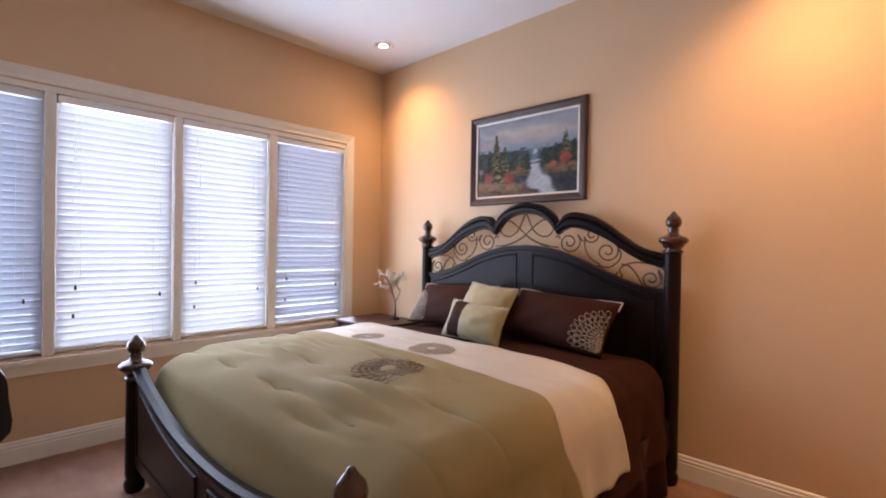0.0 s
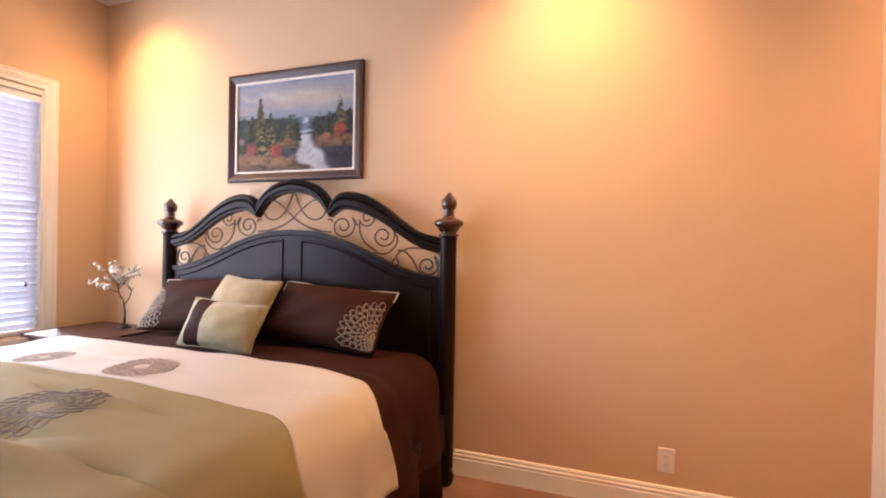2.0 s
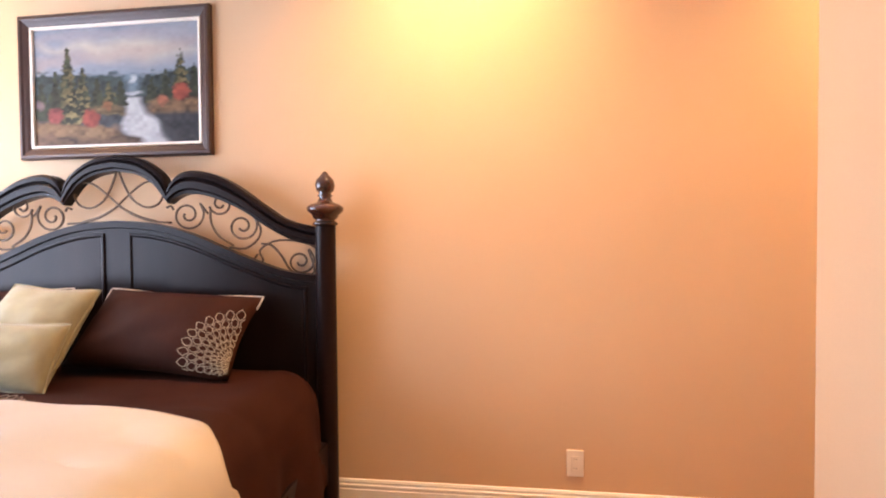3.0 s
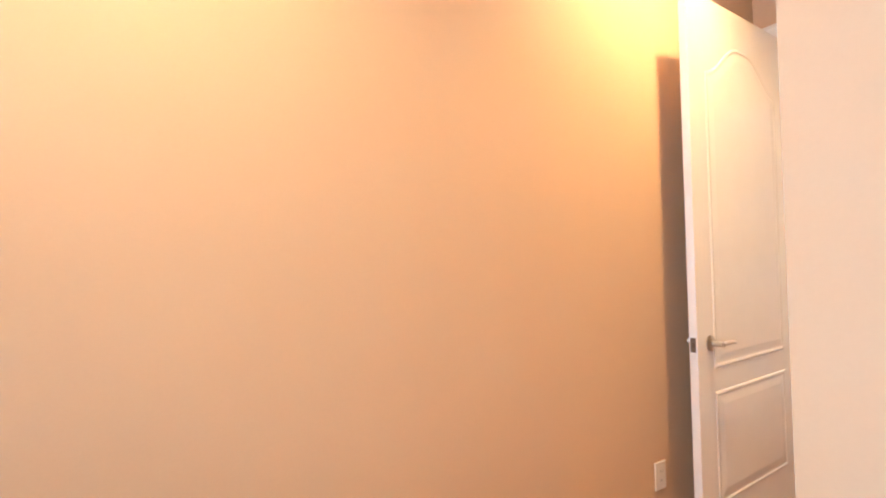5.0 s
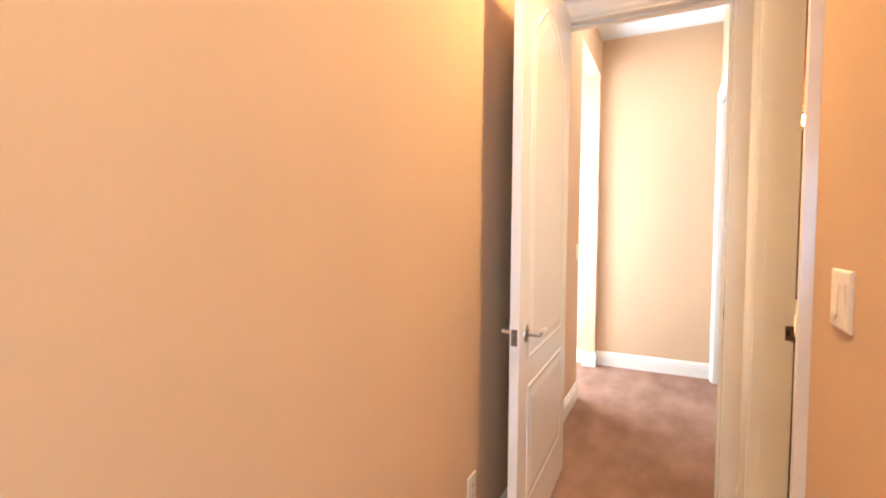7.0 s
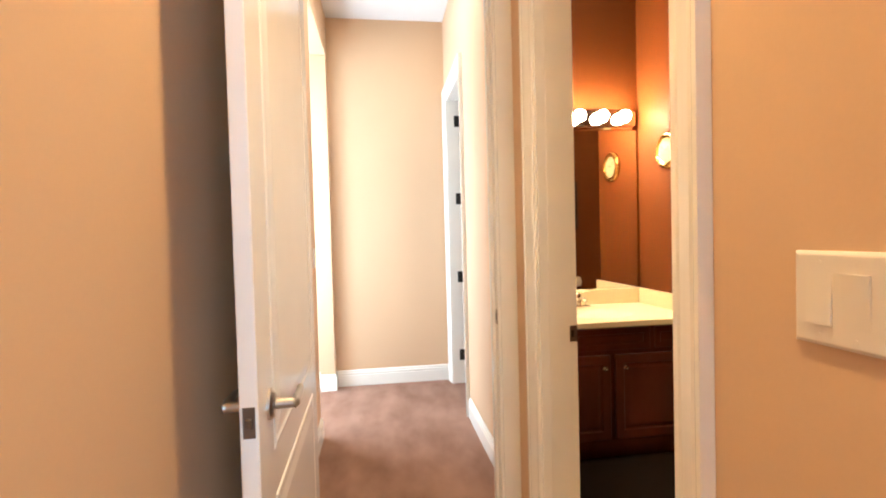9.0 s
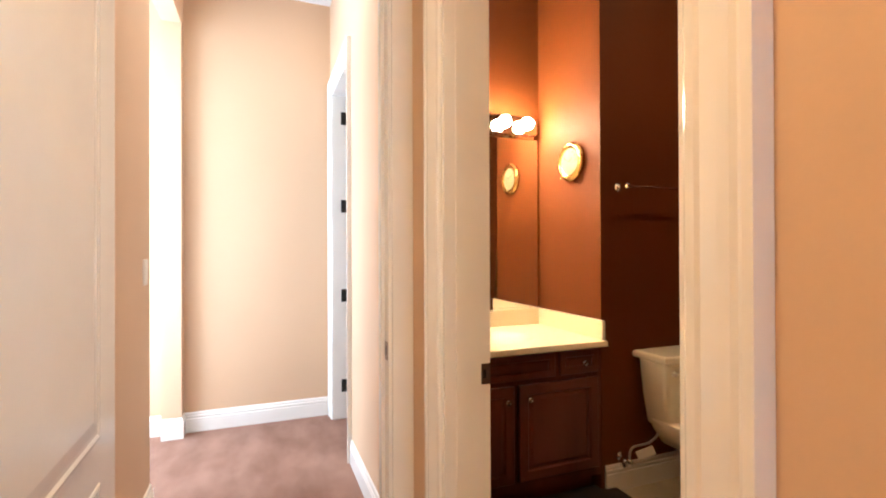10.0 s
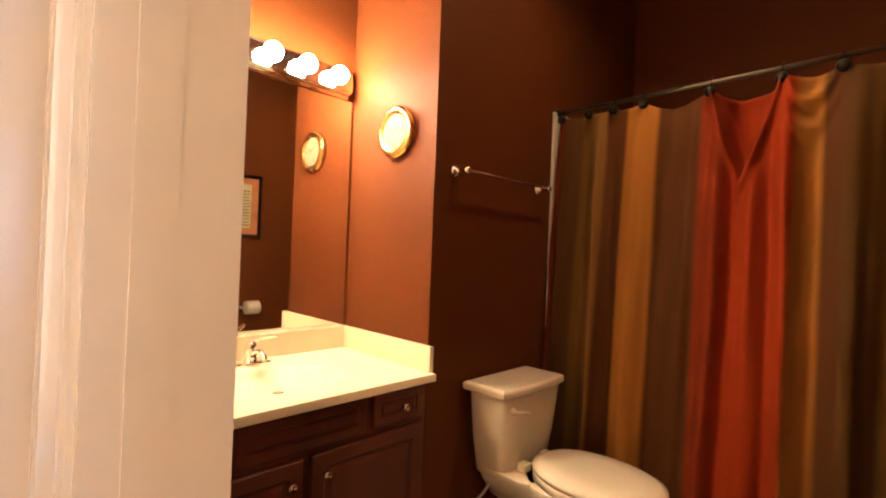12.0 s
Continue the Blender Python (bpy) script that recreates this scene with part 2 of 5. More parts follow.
def casing(name, place, u0, u1, v0, v1, closed=False, k=1.0, label="white moulded casing", left=True, right=True):
    bm = bmesh.new()
    loops = []
    corners = [(u0, v0, -1, -1 if closed else 0), (u0, v1, -1, 1), (u1, v1, 1, 1), (u1, v0, 1, -1 if closed else 0)]
    for u, v, su, sv in corners:
        loops.append([bm.verts.new(place @ Vector((u + su * w * k, v + sv * w * k, t))) for w, t in CASING])
    segs = [(0, 1), (1, 2), (2, 3)] + ([(3, 0)] if closed else [])
    for a, b in segs:
        if (a, b) == (0, 1) and not left or (a, b) == (2, 3) and not right:
            continue
        A, B = loops[a], loops[b]
        for i in range(len(A) - 1):
            bm.faces.new((A[i], A[i + 1], B[i + 1], B[i]))
    if not closed:
        for L in ((loops[0],) if left else ()) + ((loops[3],) if right else ()):
            bm.faces.new(L)
    return tagged(part(name, bm, WHITE), label, "casing", kind="structure")


BASE = [(0.0, 0.0), (0.014, 0.0), (0.014, 0.092), (0.010, 0.096), (0.013, 0.103), (0.013, 0.112), (0.008, 0.117), (0.009, 0.126), (0.005, 0.136), (0.0, 0.138)]


def baseboard(p0, p1, n, ext=(0, 0)):
    """A moulded board along the floor from p0 to p1; n points into the room."""
    p0, p1, n = Vector((*p0, 0)), Vector((*p1, 0)), Vector((*n, 0))
    d = (p1 - p0).normalized()
    bm = bmesh.new()
    A = [bm.verts.new(p0 + n * t - d * t * ext[0] + Vector((0, 0, z))) for t, z in BASE]
    B = [bm.verts.new(p1 + n * t + d * t * ext[1] + Vector((0, 0, z))) for t, z in BASE]
    for i in range(len(A) - 1):
        bm.faces.new((A[i], A[i + 1], B[i + 1], B[i]))
    bm.faces.new(A)
    bm.faces.new(B)
    return tagged(part("baseboard", bm, WHITE), "white moulded baseboard with beaded top", "baseboard", kind="structure")


# ---- world and lights ----
w = bpy.data.worlds.new("sky")
scene.world = w
w.use_nodes = True
sky = w.node_tree.nodes.new("ShaderNodeTexSky")
sky.sky_type, sky.sun_disc = "NISHITA", False
sky.sun_elevation, sky.sun_rotation = radians(40), radians(100)
w.node_tree.links.new(sky.outputs[0], w.node_tree.nodes["Background"].inputs[0])
w.node_tree.nodes["Background"].inputs[1].default_value = 0.12


def lamp(name, kind, m, power, color, size=0.1, **k):
    d = bpy.data.lights.new(name, kind)
    d.energy, d.color = power, color
    if kind == "AREA":
        d.size = size
        if "size_y" in k:
            d.shape, d.size_y = "RECTANGLE", k["size_y"]
    elif kind == "SPOT":
        d.shadow_soft_size, d.spot_size, d.spot_blend = size, radians(k.get("spot", 100)), k.get("blend", 0.6)
    else:
        d.shadow_soft_size = size
    ob = new(name, d)
    ob.matrix_world = m
    return ob


WARM = (1.0, 0.60, 0.26)
CANS = [(-2.36, 2.61), (0.52, 2.46), (2.45, 2.56)]
BATH_CAN = (3.30, 0.55)
for (x, y), k in zip(CANS, (0.52, 0.88, 0.90)):
    lamp("downlight_lamp", "SPOT", pose(x, y, CEIL - 0.014), 38 * k, WARM, 0.05, spot=160, blend=1.0)
    lamp("downlight_beam", "SPOT", pose(x, y, CEIL - 0.014, 16), 118 * k, WARM, 0.05, spot=108, blend=1.0)
lamp("window_skylight", "AREA", pose(WIN_X + 0.13, 1.2, 1.45, 0, -90, 0), 84, (0.62, 0.78, 1.0), 1.6, size_y=2.9)
lamp("hall_opening_light", "AREA", pose(5.15, 3.9, 1.5, -90, 0, 0), 84, (0.86, 0.91, 1.0), 1.6, size_y=2.4)
lamp("bath_downlight_lamp", "SPOT", pose(*BATH_CAN, CEIL - 0.014), 29, WARM, 0.05, spot=150, blend=1.0)
# warm fill added to lift the hall; no fixture stands here
lamp("hall_fill", "AREA", pose(4.6, 2.5, HALL_C - 0.03), 6, (1.0, 0.86, 0.70), 0.3)

# ---- structure ----
structure("floor", [((WIN_X - T, BACK_Y - T, -0.1), (COR_X + T, PAS_Y - 0.06, 0.0)), ((WIN_X - T, PAS_Y - 0.06, -0.1), (END_X + T, BED_Y + T, 0.0)),
                    ((4.52, BED_Y + T, -0.1), (END_X + T, 5.2, 0.0)), ((4.70, 0.6, -0.1), (END_X + T, PAS_Y - 0.06, 0.0))],
          CARPET, "reddish brown cut-pile carpet, faintly blotched", "carpet floor")
structure("ceiling", [((WIN_X - T, BACK_Y - T, CEIL), (COR_X + T, PAS_Y, CEIL + 0.1)), ((WIN_X - T, PAS_Y, CEIL), (ENT_X + 0.06, BED_Y + T, CEIL + 0.1)),
                      ((BATH_W - T, -1.0, CEIL), (MIR_X + T, PAS_Y, CEIL + 0.1))], CEILING, "white textured ceiling", "ceiling")
structure("ceiling_hall", [((ENT_X + 0.06, BATH_N - 0.04, HALL_C), (END_X + T, 5.32, HALL_C + 0.1)), ((4.67, 0.5, HALL_C), (END_X + T, BATH_N - 0.04, HALL_C + 0.1))],
          CEILING, "white textured ceiling of the hall", "ceiling")
structure("wall_bed", [((WIN_X - T, BED_Y, 0), (ENT_X + 0.06, BED_Y + T, CEIL)), ((ENT_X + 0.06, BED_Y, 0), (HO, BED_Y + T, HALL_C)), ((HO, BED_Y, 2.80), (5.60, BED_Y + T, HALL_C)), ((5.60, BED_Y, 0), (END_X + T, BED_Y + T, HALL_C))],
          PAINT, "warm peach painted wall behind the bed, running into the hall")
WY = (-0.21, 2.625)
WZ = (0.62, 2.280)
structure("wall_window", [((WIN_X - T, BACK_Y, 0), (WIN_X, BED_Y, WZ[0])), ((WIN_X - T, BACK_Y, WZ[1]), (WIN_X, BED_Y, CEIL)),
                          ((WIN_X - T, WY[1], WZ[0]), (WIN_X, BED_Y, WZ[1])), ((WIN_X - T, BACK_Y, WZ[0]), (WIN_X, WY[0], WZ[1]))],
          PAINT, "peach painted wall with a wide window")
structure("wall_back", [((WIN_X - T, BACK_Y - T, 0), (COR_X + T, BACK_Y, CEIL))], PAINT, "peach painted wall")
structure("wall_right", [((COR_X, BACK_Y, 0), (COR_X + T, PAS_Y, CEIL))], PAINT, "peach painted wall ending at the entry passage")
structure("wall_passage", [((COR_X + T, BATH_N, 0), (BATH_D[0], PAS_Y, CEIL)), ((BATH_D[0], BATH_N, DOOR_H), (BATH_D[1], PAS_Y, CEIL)),
                           ((BATH_D[1], BATH_N, 0), (ENT_X, PAS_Y, CEIL))], PAINT, "peach painted wall with the bathroom doorway")
EN = (2.155, 2.955)
structure("wall_entry", [((ENT_X, PAS_Y - T, DOOR_H), (ENT_X + T, BED_Y, CEIL)), ((ENT_X + 0.06, HALL_Y, CEIL), (ENT_X + T, BED_Y, HALL_C)), ((ENT_X, EN[1], 0), (ENT_X + T, BED_Y, DOOR_H)),
                         ((ENT_X, PAS_Y - T, 0), (ENT_X + T, EN[0], DOOR_H))], PAINT, "peach painted wall with the bedroom doorway")
HD = (4.90, 5.58)
structure("wall_hall_side", [((ENT_X + T, HALL_Y - T, 0), (HD[0], HALL_Y, HALL_C)), ((HD[0], HALL_Y - T, DOOR_H), (HD[1], HALL_Y, HALL_C)), ((HD[1], HALL_Y - T, 0), (END_X, HALL_Y, HALL_C))],
          PAINT, "pale peach painted hall wall with a doorway")
structure("wall_hall_end", [((END_X, 0.5, 0), (END_X + T, 5.2, HALL_C))], PAINT, "pale peach painted wall at the hall's end")
structure("wall_foyer", [((4.52, BED_Y + T, 0), (HO, 5.2, HALL_C)), ((4.52, 5.2, 0), (END_X + T, 5.32, HALL_C))], WHITE, "white wall of the room beyond the hall")
structure("wall_closet", [((4.70, 0.5, 0), (END_X, 0.6, HALL_C)), ((4.70, 0.6, 0), (4.78, HALL_Y - T, HALL_C))], PAINT, "peach painted wall of the room beyond the hall door")
# bathroom shell: painted linings on the rooms' walls
structure("wall_bath_north", [((BATH_W, BATH_N - 0.01, 0), (BATH_D[0], BATH_N, CEIL)), ((BATH_D[1], BATH_N - 0.01, 0), (MIR_X, BATH_N, CEIL)),
                              ((BATH_D[0], BATH_N - 0.01, DOOR_H), (BATH_D[1], BATH_N, CEIL))], BATHPAINT, "dark rust-brown painted bathroom wall")
structure("wall_bath_mirror", [((MIR_X, ALC_Y, 0), (MIR_X + T, BATH_N - 0.01, CEIL))], BATHPAINT, "rust-brown painted bathroom wall behind the mirror")
structure("wall_bath_alcove", [((TOI_X, ALC_Y - 0.16, 0), (MIR_X + T, ALC_Y, CEIL))], BATHPAINT, "rust-brown painted wall beside the vanity")
structure("wall_bath_toilet", [((TOI_X, -0.9, 0), (TOI_X + T, ALC_Y - 0.16, CEIL))], BATHPAINT, "dark rust-brown painted wall behind the toilet")
structure("wall_bath_tub", [((BATH_W - T, -1.0, 0), (TOI_X + T, -0.9, CEIL))], BATHPAINT, "dark rust-brown painted wall")
structure("wall_bath_west", [((BATH_W - T, -0.9, 0), (BATH_W, BATH_N, CEIL))], BATHPAINT, "dark rust-brown painted bathroom wall")
structure("bath_floor", [((BATH_W - T, -0.9, -0.1), (MIR_X, BATH_N, 0.0)), ((BATH_D[0], BATH_N, -0.1), (BATH_D[1], PAS_Y - 0.06, 0.0))], TILE, "cream vinyl bathroom floor", "floor")

DOOR_FRAMES = [
    # jambs and stops of the bathroom, bedroom and hall doorways
    ("jamb_bath", [((BATH_D[0], BATH_N - 0.012, 0), (BATH_D[0] + 0.015, PAS_Y + 0.004, DOOR_H)), ((BATH_D[1] - 0.015, BATH_N - 0.012, 0), (BATH_D[1], PAS_Y + 0.004, DOOR_H)),
                   ((BATH_D[0], BATH_N - 0.012, DOOR_H - 0.015), (BATH_D[1], PAS_Y + 0.004, DOOR_H)),
                   ((BATH_D[1] - 0.0168, 2.02, 0), (BATH_D[1] - 0.015, PAS_Y - 0.03, DOOR_H - 0.015)), ((BATH_D[0] + 0.015, 2.02, 0), (BATH_D[0] + 0.019, PAS_Y - 0.03, DOOR_H - 0.015))]),
    ("jamb_entry", [((ENT_X - 0.004, EN[0], 0), (ENT_X + T + 0.004, EN[0] + 0.015, DOOR_H)), ((ENT_X - 0.004, EN[1] - 0.015, 0), (ENT_X + T + 0.004, EN[1], DOOR_H)),
                    ((ENT_X - 0.004, EN[0], DOOR_H - 0.015), (ENT_X + T + 0.004, EN[1], DOOR_H)),
                    ((ENT_X + 0.045, EN[0] + 0.015, 0), (ENT_X + 0.08, EN[0] + 0.027, DOOR_H - 0.015)), ((ENT_X + 0.045, EN[0] + 0.015, DOOR_H - 0.027), (ENT_X + 0.08, EN[1] - 0.015, DOOR_H - 0.015))]),
    ("jamb_hall", [((HD[0], HALL_Y - T - 0.004, 0), (HD[0] + 0.015, HALL_Y + 0.004, DOOR_H)), ((HD[1] - 0.015, HALL_Y - T - 0.004, 0), (HD[1], HALL_Y + 0.004, DOOR_H)),
                   ((HD[0], HALL_Y - T - 0.004, DOOR_H - 0.015), (HD[1], HALL_Y + 0.004, DOOR_H))]),
]
for n, bs in DOOR_FRAMES:
    for i, b in enumerate(bs):
        structure(n if i < 3 else n.replace("jamb", "stop"), [b], WHITE, ("white painted door jamb" if i < 2 else "white painted head jamb") if i < 3 else "white painted door stop", "door jamb")
# casings: place maps (u, v, out) to the wall face
pas = Matrix(((1, 0, 0, 0), (0, 0, 1, PAS_Y), (0, 1, 0, 0), (0, 0, 0, 1)))
casing("casing_bath", pas, BATH_D[0] + 0.004, BATH_D[1] - 0.004, 0, DOOR_H)
ent = Matrix(((0, 0, -1, ENT_X), (1, 0, 0, 0), (0, 1, 0, 0), (0, 0, 0, 1)))
casing("casing_entry", ent, EN[0] + 0.004, EN[1] - 0.004, 0, DOOR_H, left=False)
structure("casing_entry_strip", [((ENT_X - 0.014, PAS_Y, 0), (ENT_X, EN[0] + 0.004, DOOR_H + 0.094))], WHITE, "white casing strip cut to the corner", "casing")
ent2 = Matrix(((0, 0, 1, ENT_X + T), (1, 0, 0, 0), (0, 1, 0, 0), (0, 0, 0, 1)))
casing("casing_entry_hall", ent2, EN[0] + 0.004, EN[1] - 0.004, 0, DOOR_H)
hal = Matrix(((1, 0, 0, 0), (0, 0, 1, HALL_Y), (0, 1, 0, 0), (0, 0, 0, 1)))
casing("casing_hall", hal, HD[0] + 0.004, HD[1] - 0.004, 0, DOOR_H)

baseboard((WIN_X, BED_Y), (ENT_X, BED_Y), (0, -1))
baseboard((ENT_X + T, BED_Y), (HO, BED_Y), (0, -1))
baseboard((HO, BED_Y), (HO, BED_Y + T), (1, 0), (1, 0))
baseboard((5.60, BED_Y + T), (5.60, BED_Y), (-1, 0), (0, 1))
baseboard((5.60, BED_Y), (END_X, BED_Y), (0, -1), (1, 0))
baseboard((END_X, HALL_Y), (END_X, BED_Y), (-1, 0))
baseboard((END_X, BED_Y + T), (END_X, 5.2), (-1, 0))
baseboard((ENT_X + T, HALL_Y), (HD[0] - 0.092, HALL_Y), (0, 1))
baseboard((WIN_X, BACK_Y), (WIN_X, BED_Y), (1, 0))
baseboard((WIN_X, BACK_Y), (COR_X, BACK_Y), (0, 1))
baseboard((COR_X, BACK_Y), (COR_X, PAS_Y), (-1, 0), (0, 1))
baseboard((COR_X, PAS_Y), (BATH_D[0] - 0.092, PAS_Y), (0, 1), (1, 0))
baseboard((BATH_D[1] + 0.092, PAS_Y), (ENT_X - 0.014, PAS_Y), (0, 1))
baseboard((TOI_X, 0.05), (TOI_X, ALC_Y - 0.02), (-1, 0))


# ---- hardware ----
def lever_set(parent, x, y, z, side, dirx, mat=NICKEL):
    """Door lever on a face at y; side: the way out of the face along y; dirx: the way the lever points."""
    bm = bmesh.new()
    lathe(bm, [(0.033, 0.0), (0.033, side * 0.006), (0.024, side * 0.012), (0.012, side * 0.014), (0.011, side * 0.05), (0.013, side * 0.056)], (x, y, z), "y", 24)
    part("handle_rose", bm, mat, parent, "round satin nickel rose", smooth=False)
    bm = bmesh.new()
    tube(bm, smooth_line([(x, y + side * 0.052, z), (x + dirx * 0.04, y + side * 0.054, z + 0.004), (x + dirx * 0.08, y + side * 0.053, z + 0.003), (x + dirx * 0.115, y + side * 0.047, z - 0.003)]), lambda t: 0.0105 - 0.003 * t, 10)
    part("handle_lever", bm, mat, parent, "satin nickel lever", smooth=True)


def arch_panel(u0, v0, u1, v1, rise, n=14):
    pts = [(u0, v0), (u1, v0), (u1, v1)]
    mid, half = (u0 + u1) / 2, (u1 - u0) / 2
    for i in range(1, n):
        t = i / n
        x = u1 - (u1 - u0) * t
        s = 1 - abs(x - mid) / half
        pts.append((x, v1 + rise * (0.5 - 0.5 * math.cos(math.pi * min(1, s * 1.15)))))
    pts.append((u0, v1))
    return pts


def door_leaf(name, width, hinge, turn, label, height=2.425, lever=True):
    """Two-panel moulded door, hinged at its origin and reaching along +x before it is turned; faces at y 0 and 0.035."""
    root = tagged(new(name), label, "door", kind="structure")
    root.empty_display_size = 0.1
    bm = bmesh.new()
    box(bm, (0, 0, 0), (width, 0.035, height), 0.002, 1)
    slab = part("door_slab", bm, WHITE, root)
    prof = [(0.0, 0.0), (0.003, 0.003), (0.011, 0.0042), (0.020, 0.0014), (0.030, 0.0018), (0.060, 0.005)]
    for face, m in (("front", Matrix(((1, 0, 0, 0), (0, 0, -1, 0), (0, 1, 0, 0), (0, 0, 0, 1)))), ("back", Matrix(((1, 0, 0, 0), (0, 0, 1, 0.035), (0, 1, 0, 0), (0, 0, 0, 1))))):
        for pan, out in (("lower", rect(0.13, 0.22, width - 0.13, 0.70)), ("upper", arch_panel(0.13, 0.80, width - 0.13, 2.09, 0.16))):
            bm = bmesh.new()
            relief(bm, out, m, prof)
            part("door_panel", bm, WHITE, slab)
    if lever:
        lever_set(root, width - 0.10, 0.0, 0.912, -1, -1)
        lever_set(root, width - 0.10, 0.035, 0.912, 1, -1)
        bm = bmesh.new()
        box(bm, (width, 0.006, 0.882), (width + 0.002, 0.029, 0.942), 0.0005, 1)
        box(bm, (width, 0.012, 0.902), (width + 0.009, 0.023, 0.922), 0.002, 1)
        part("latch_plate", bm, AGED, root, "satin nickel latch plate")
    for z in (0.20, 0.86, 1.52, 2.17):
        bm = bmesh.new()
        lathe(bm, [(0.008, 0), (0.008, 0.095)], (-0.006, -0.006, z), "z", 10)
        box(bm, (-0.008, -0.003, z), (0.03, 0.0, z + 0.095))
        if not lever:
            box(bm, (-0.006, 0.003, z), (-0.0025, 0.036, z + 0.095))
        part("hinge", bm, DARKMETAL, root, "dark metal hinge")
    root.matrix_basis = pose(hinge[0], hinge[1], 0.012, 0, 0, turn)
    return root


# hinged on the jamb next to the bed wall, swung flat towards it
door_leaf("door_1", 0.94, (ENT_X - 0.01, 2.945), 181.5, "open white two-panel arched bedroom door with satin lever")
door_leaf("door_2", 0.66, (HD[1] - 0.02, HALL_Y - T - 0.01), -88, "open white panelled door of the room off the hall", lever=False)

for nm, lo, hi, lb in (("strike_plate", (BATH_D[1] - 0.0175, BATH_N - 0.0115, 0.885), (BATH_D[1] - 0.015, BATH_N + 0.016, 0.942), "satin nickel strike plate on the bathroom jamb"),
                       ("strike_plate", (ENT_X + 0.006, EN[0] + 0.015, 0.900), (ENT_X + 0.036, EN[0] + 0.0175, 0.960), "satin nickel strike plate on the bedroom jamb")):
    st = thing(nm, (lo[0] + hi[0]) / 2, (lo[1] + hi[1]) / 2, lo[2], lb, "strike plate")
    piece("plate", lo, hi, AGED, st, bevel=0.0006)
    c = [(a + b) / 2 for a, b in zip(lo, hi)]
    if hi[0] - lo[0] < 0.01:
        piece("latch_hole", (lo[0] - 0.0006, c[1] - 0.001, c[2] - 0.012), (lo[0] + 0.0004, c[1] + 0.009, c[2] + 0.012), DARK, st, "dark latch hole")
    else:
        piece("latch_hole", (c[0] - 0.008, hi[1] - 0.0004, c[2] - 0.014), (c[0] + 0.008, hi[1] + 0.0006, c[2] + 0.014), DARK, st, "dark latch hole")


for z in (0.20, 0.875, 1.545, 2.205):
    hg = thing("door_hinge", 5.555, 1.965, z, "dark bronze hinge on the white jamb of the hall doorway", "hinge", "hinges of the hall doorway")
    piece("leaf_plate", (5.5625, 1.938, z), (5.565, 1.990, z + 0.095), DARKMETAL, hg, bevel=0.0006)
    bm = bmesh.new()
    lathe(bm, [(0.007, 0), (0.007, 0.095)], (5.558, 1.936, z), "z", 10)
    part("knuckle", bm, DARKMETAL, hg, "dark hinge knuckle", smooth=False)


def outlet(x, z):
    o = thing("wall_outlet", x, BED_Y, z, "white wall outlet plate low on the peach wall", "outlet", "outlets on the bed wall")
    bm = bmesh.new()
    box(bm, (x - 0.037, BED_Y - 0.007, z - 0.059), (x + 0.037, BED_Y, z + 0.059), 0.003)
    part("plate", bm, PLATE, o)
    bm = bmesh.new()
    box(bm, (x - 0.0165, BED_Y - 0.009, z - 0.034), (x + 0.0165, BED_Y - 0.0075, z + 0.034), 0.0006, 1)
    part("socket", bm, PLATE, o)
    for dz in (-0.02, 0.02):
        bm = bmesh.new()
        for dx in (-0.006, 0.006):
            box(bm, (x + dx - 0.001, BED_Y - 0.0095, z + dz - 0.004), (x + dx + 0.001, BED_Y - 0.0088, z + dz + 0.004))
        part("slot", bm, DARK, o)
    return o


outlet(1.008, 0.262)
outlet(2.512, 0.345)


def switch_plate(x0, z0, gangs, face, group, label):
    """Rocker switches: face(u, v, out) maps to the wall."""
    wd = 0.073 + 0.046 * (gangs - 1)
    a = face @ Vector((wd / 2, 0.06, 0))
    o = thing("light_switch", a.x, a.y, a.z, label, "light switch", group)
    bm = bmesh.new()
    relief(bm, rect(0, 0, wd, 0.12), face, [(0, 0), (0.0005, 0.004), (0.004, 0.0065), (0.006, 0.007)])
    part("plate", bm, PLATE, o)
    for g in range(gangs):
        u = 0.0365 + 0.046 * g
        bm = bmesh.new()
        pts = [(u - 0.0165, 0.027), (u + 0.0165, 0.027), (u + 0.0165, 0.093), (u - 0.0165, 0.093)]
        hs = (0.0100, 0.0100, 0.0072, 0.0072) if g % 2 else (0.0072, 0.0072, 0.0100, 0.0100)
        lowv = [bm.verts.new(face @ Vector((p[0], p[1], 0.006))) for p in pts]
        mid = [bm.verts.new(face @ Vector((p[0], p[1], h))) for p, h in zip(pts, hs)]
        bm.faces.new(mid)
        for i in range(4):
            bm.faces.new((lowv[i], lowv[(i + 1) % 4], mid[(i + 1) % 4], mid[i]))
        part("rocker", bm, PLATE, o, "white rocker")
        for v in (0.014, 0.106):
            bm = bmesh.new()
            q = face @ Vector((u, v, 0.0072))
            lathe(bm, [(0.0028, -0.0005), (0.0028, 0.0005)], tuple(q), "y", 8)
            part("screw", bm, PLATE, o, "small painted screw")
    return o


pface = Matrix(((1, 0, 0, 2.066), (0, 0, 1, PAS_Y), (0, 1, 0, 1.119), (0, 0, 0, 1)))
switch_plate(0, 0, 2, pface, "", "double white rocker switch beside the bathroom door")
hface = Matrix(((1, 0, 0, 4.50), (0, 0, -1, BED_Y), (0, 1, 0, 1.10), (0, 0, 0, 1)))
switch_plate(0, 0, 1, hface, "", "single white light switch in the hall")
fface = Matrix(((0, 0, -1, END_X), (1, 0, 0, 3.30), (0, 1, 0, 1.10), (0, 0, 0, 1)))
switch_plate(0, 0, 3, fface, "", "triple white light switch beyond the hall opening")


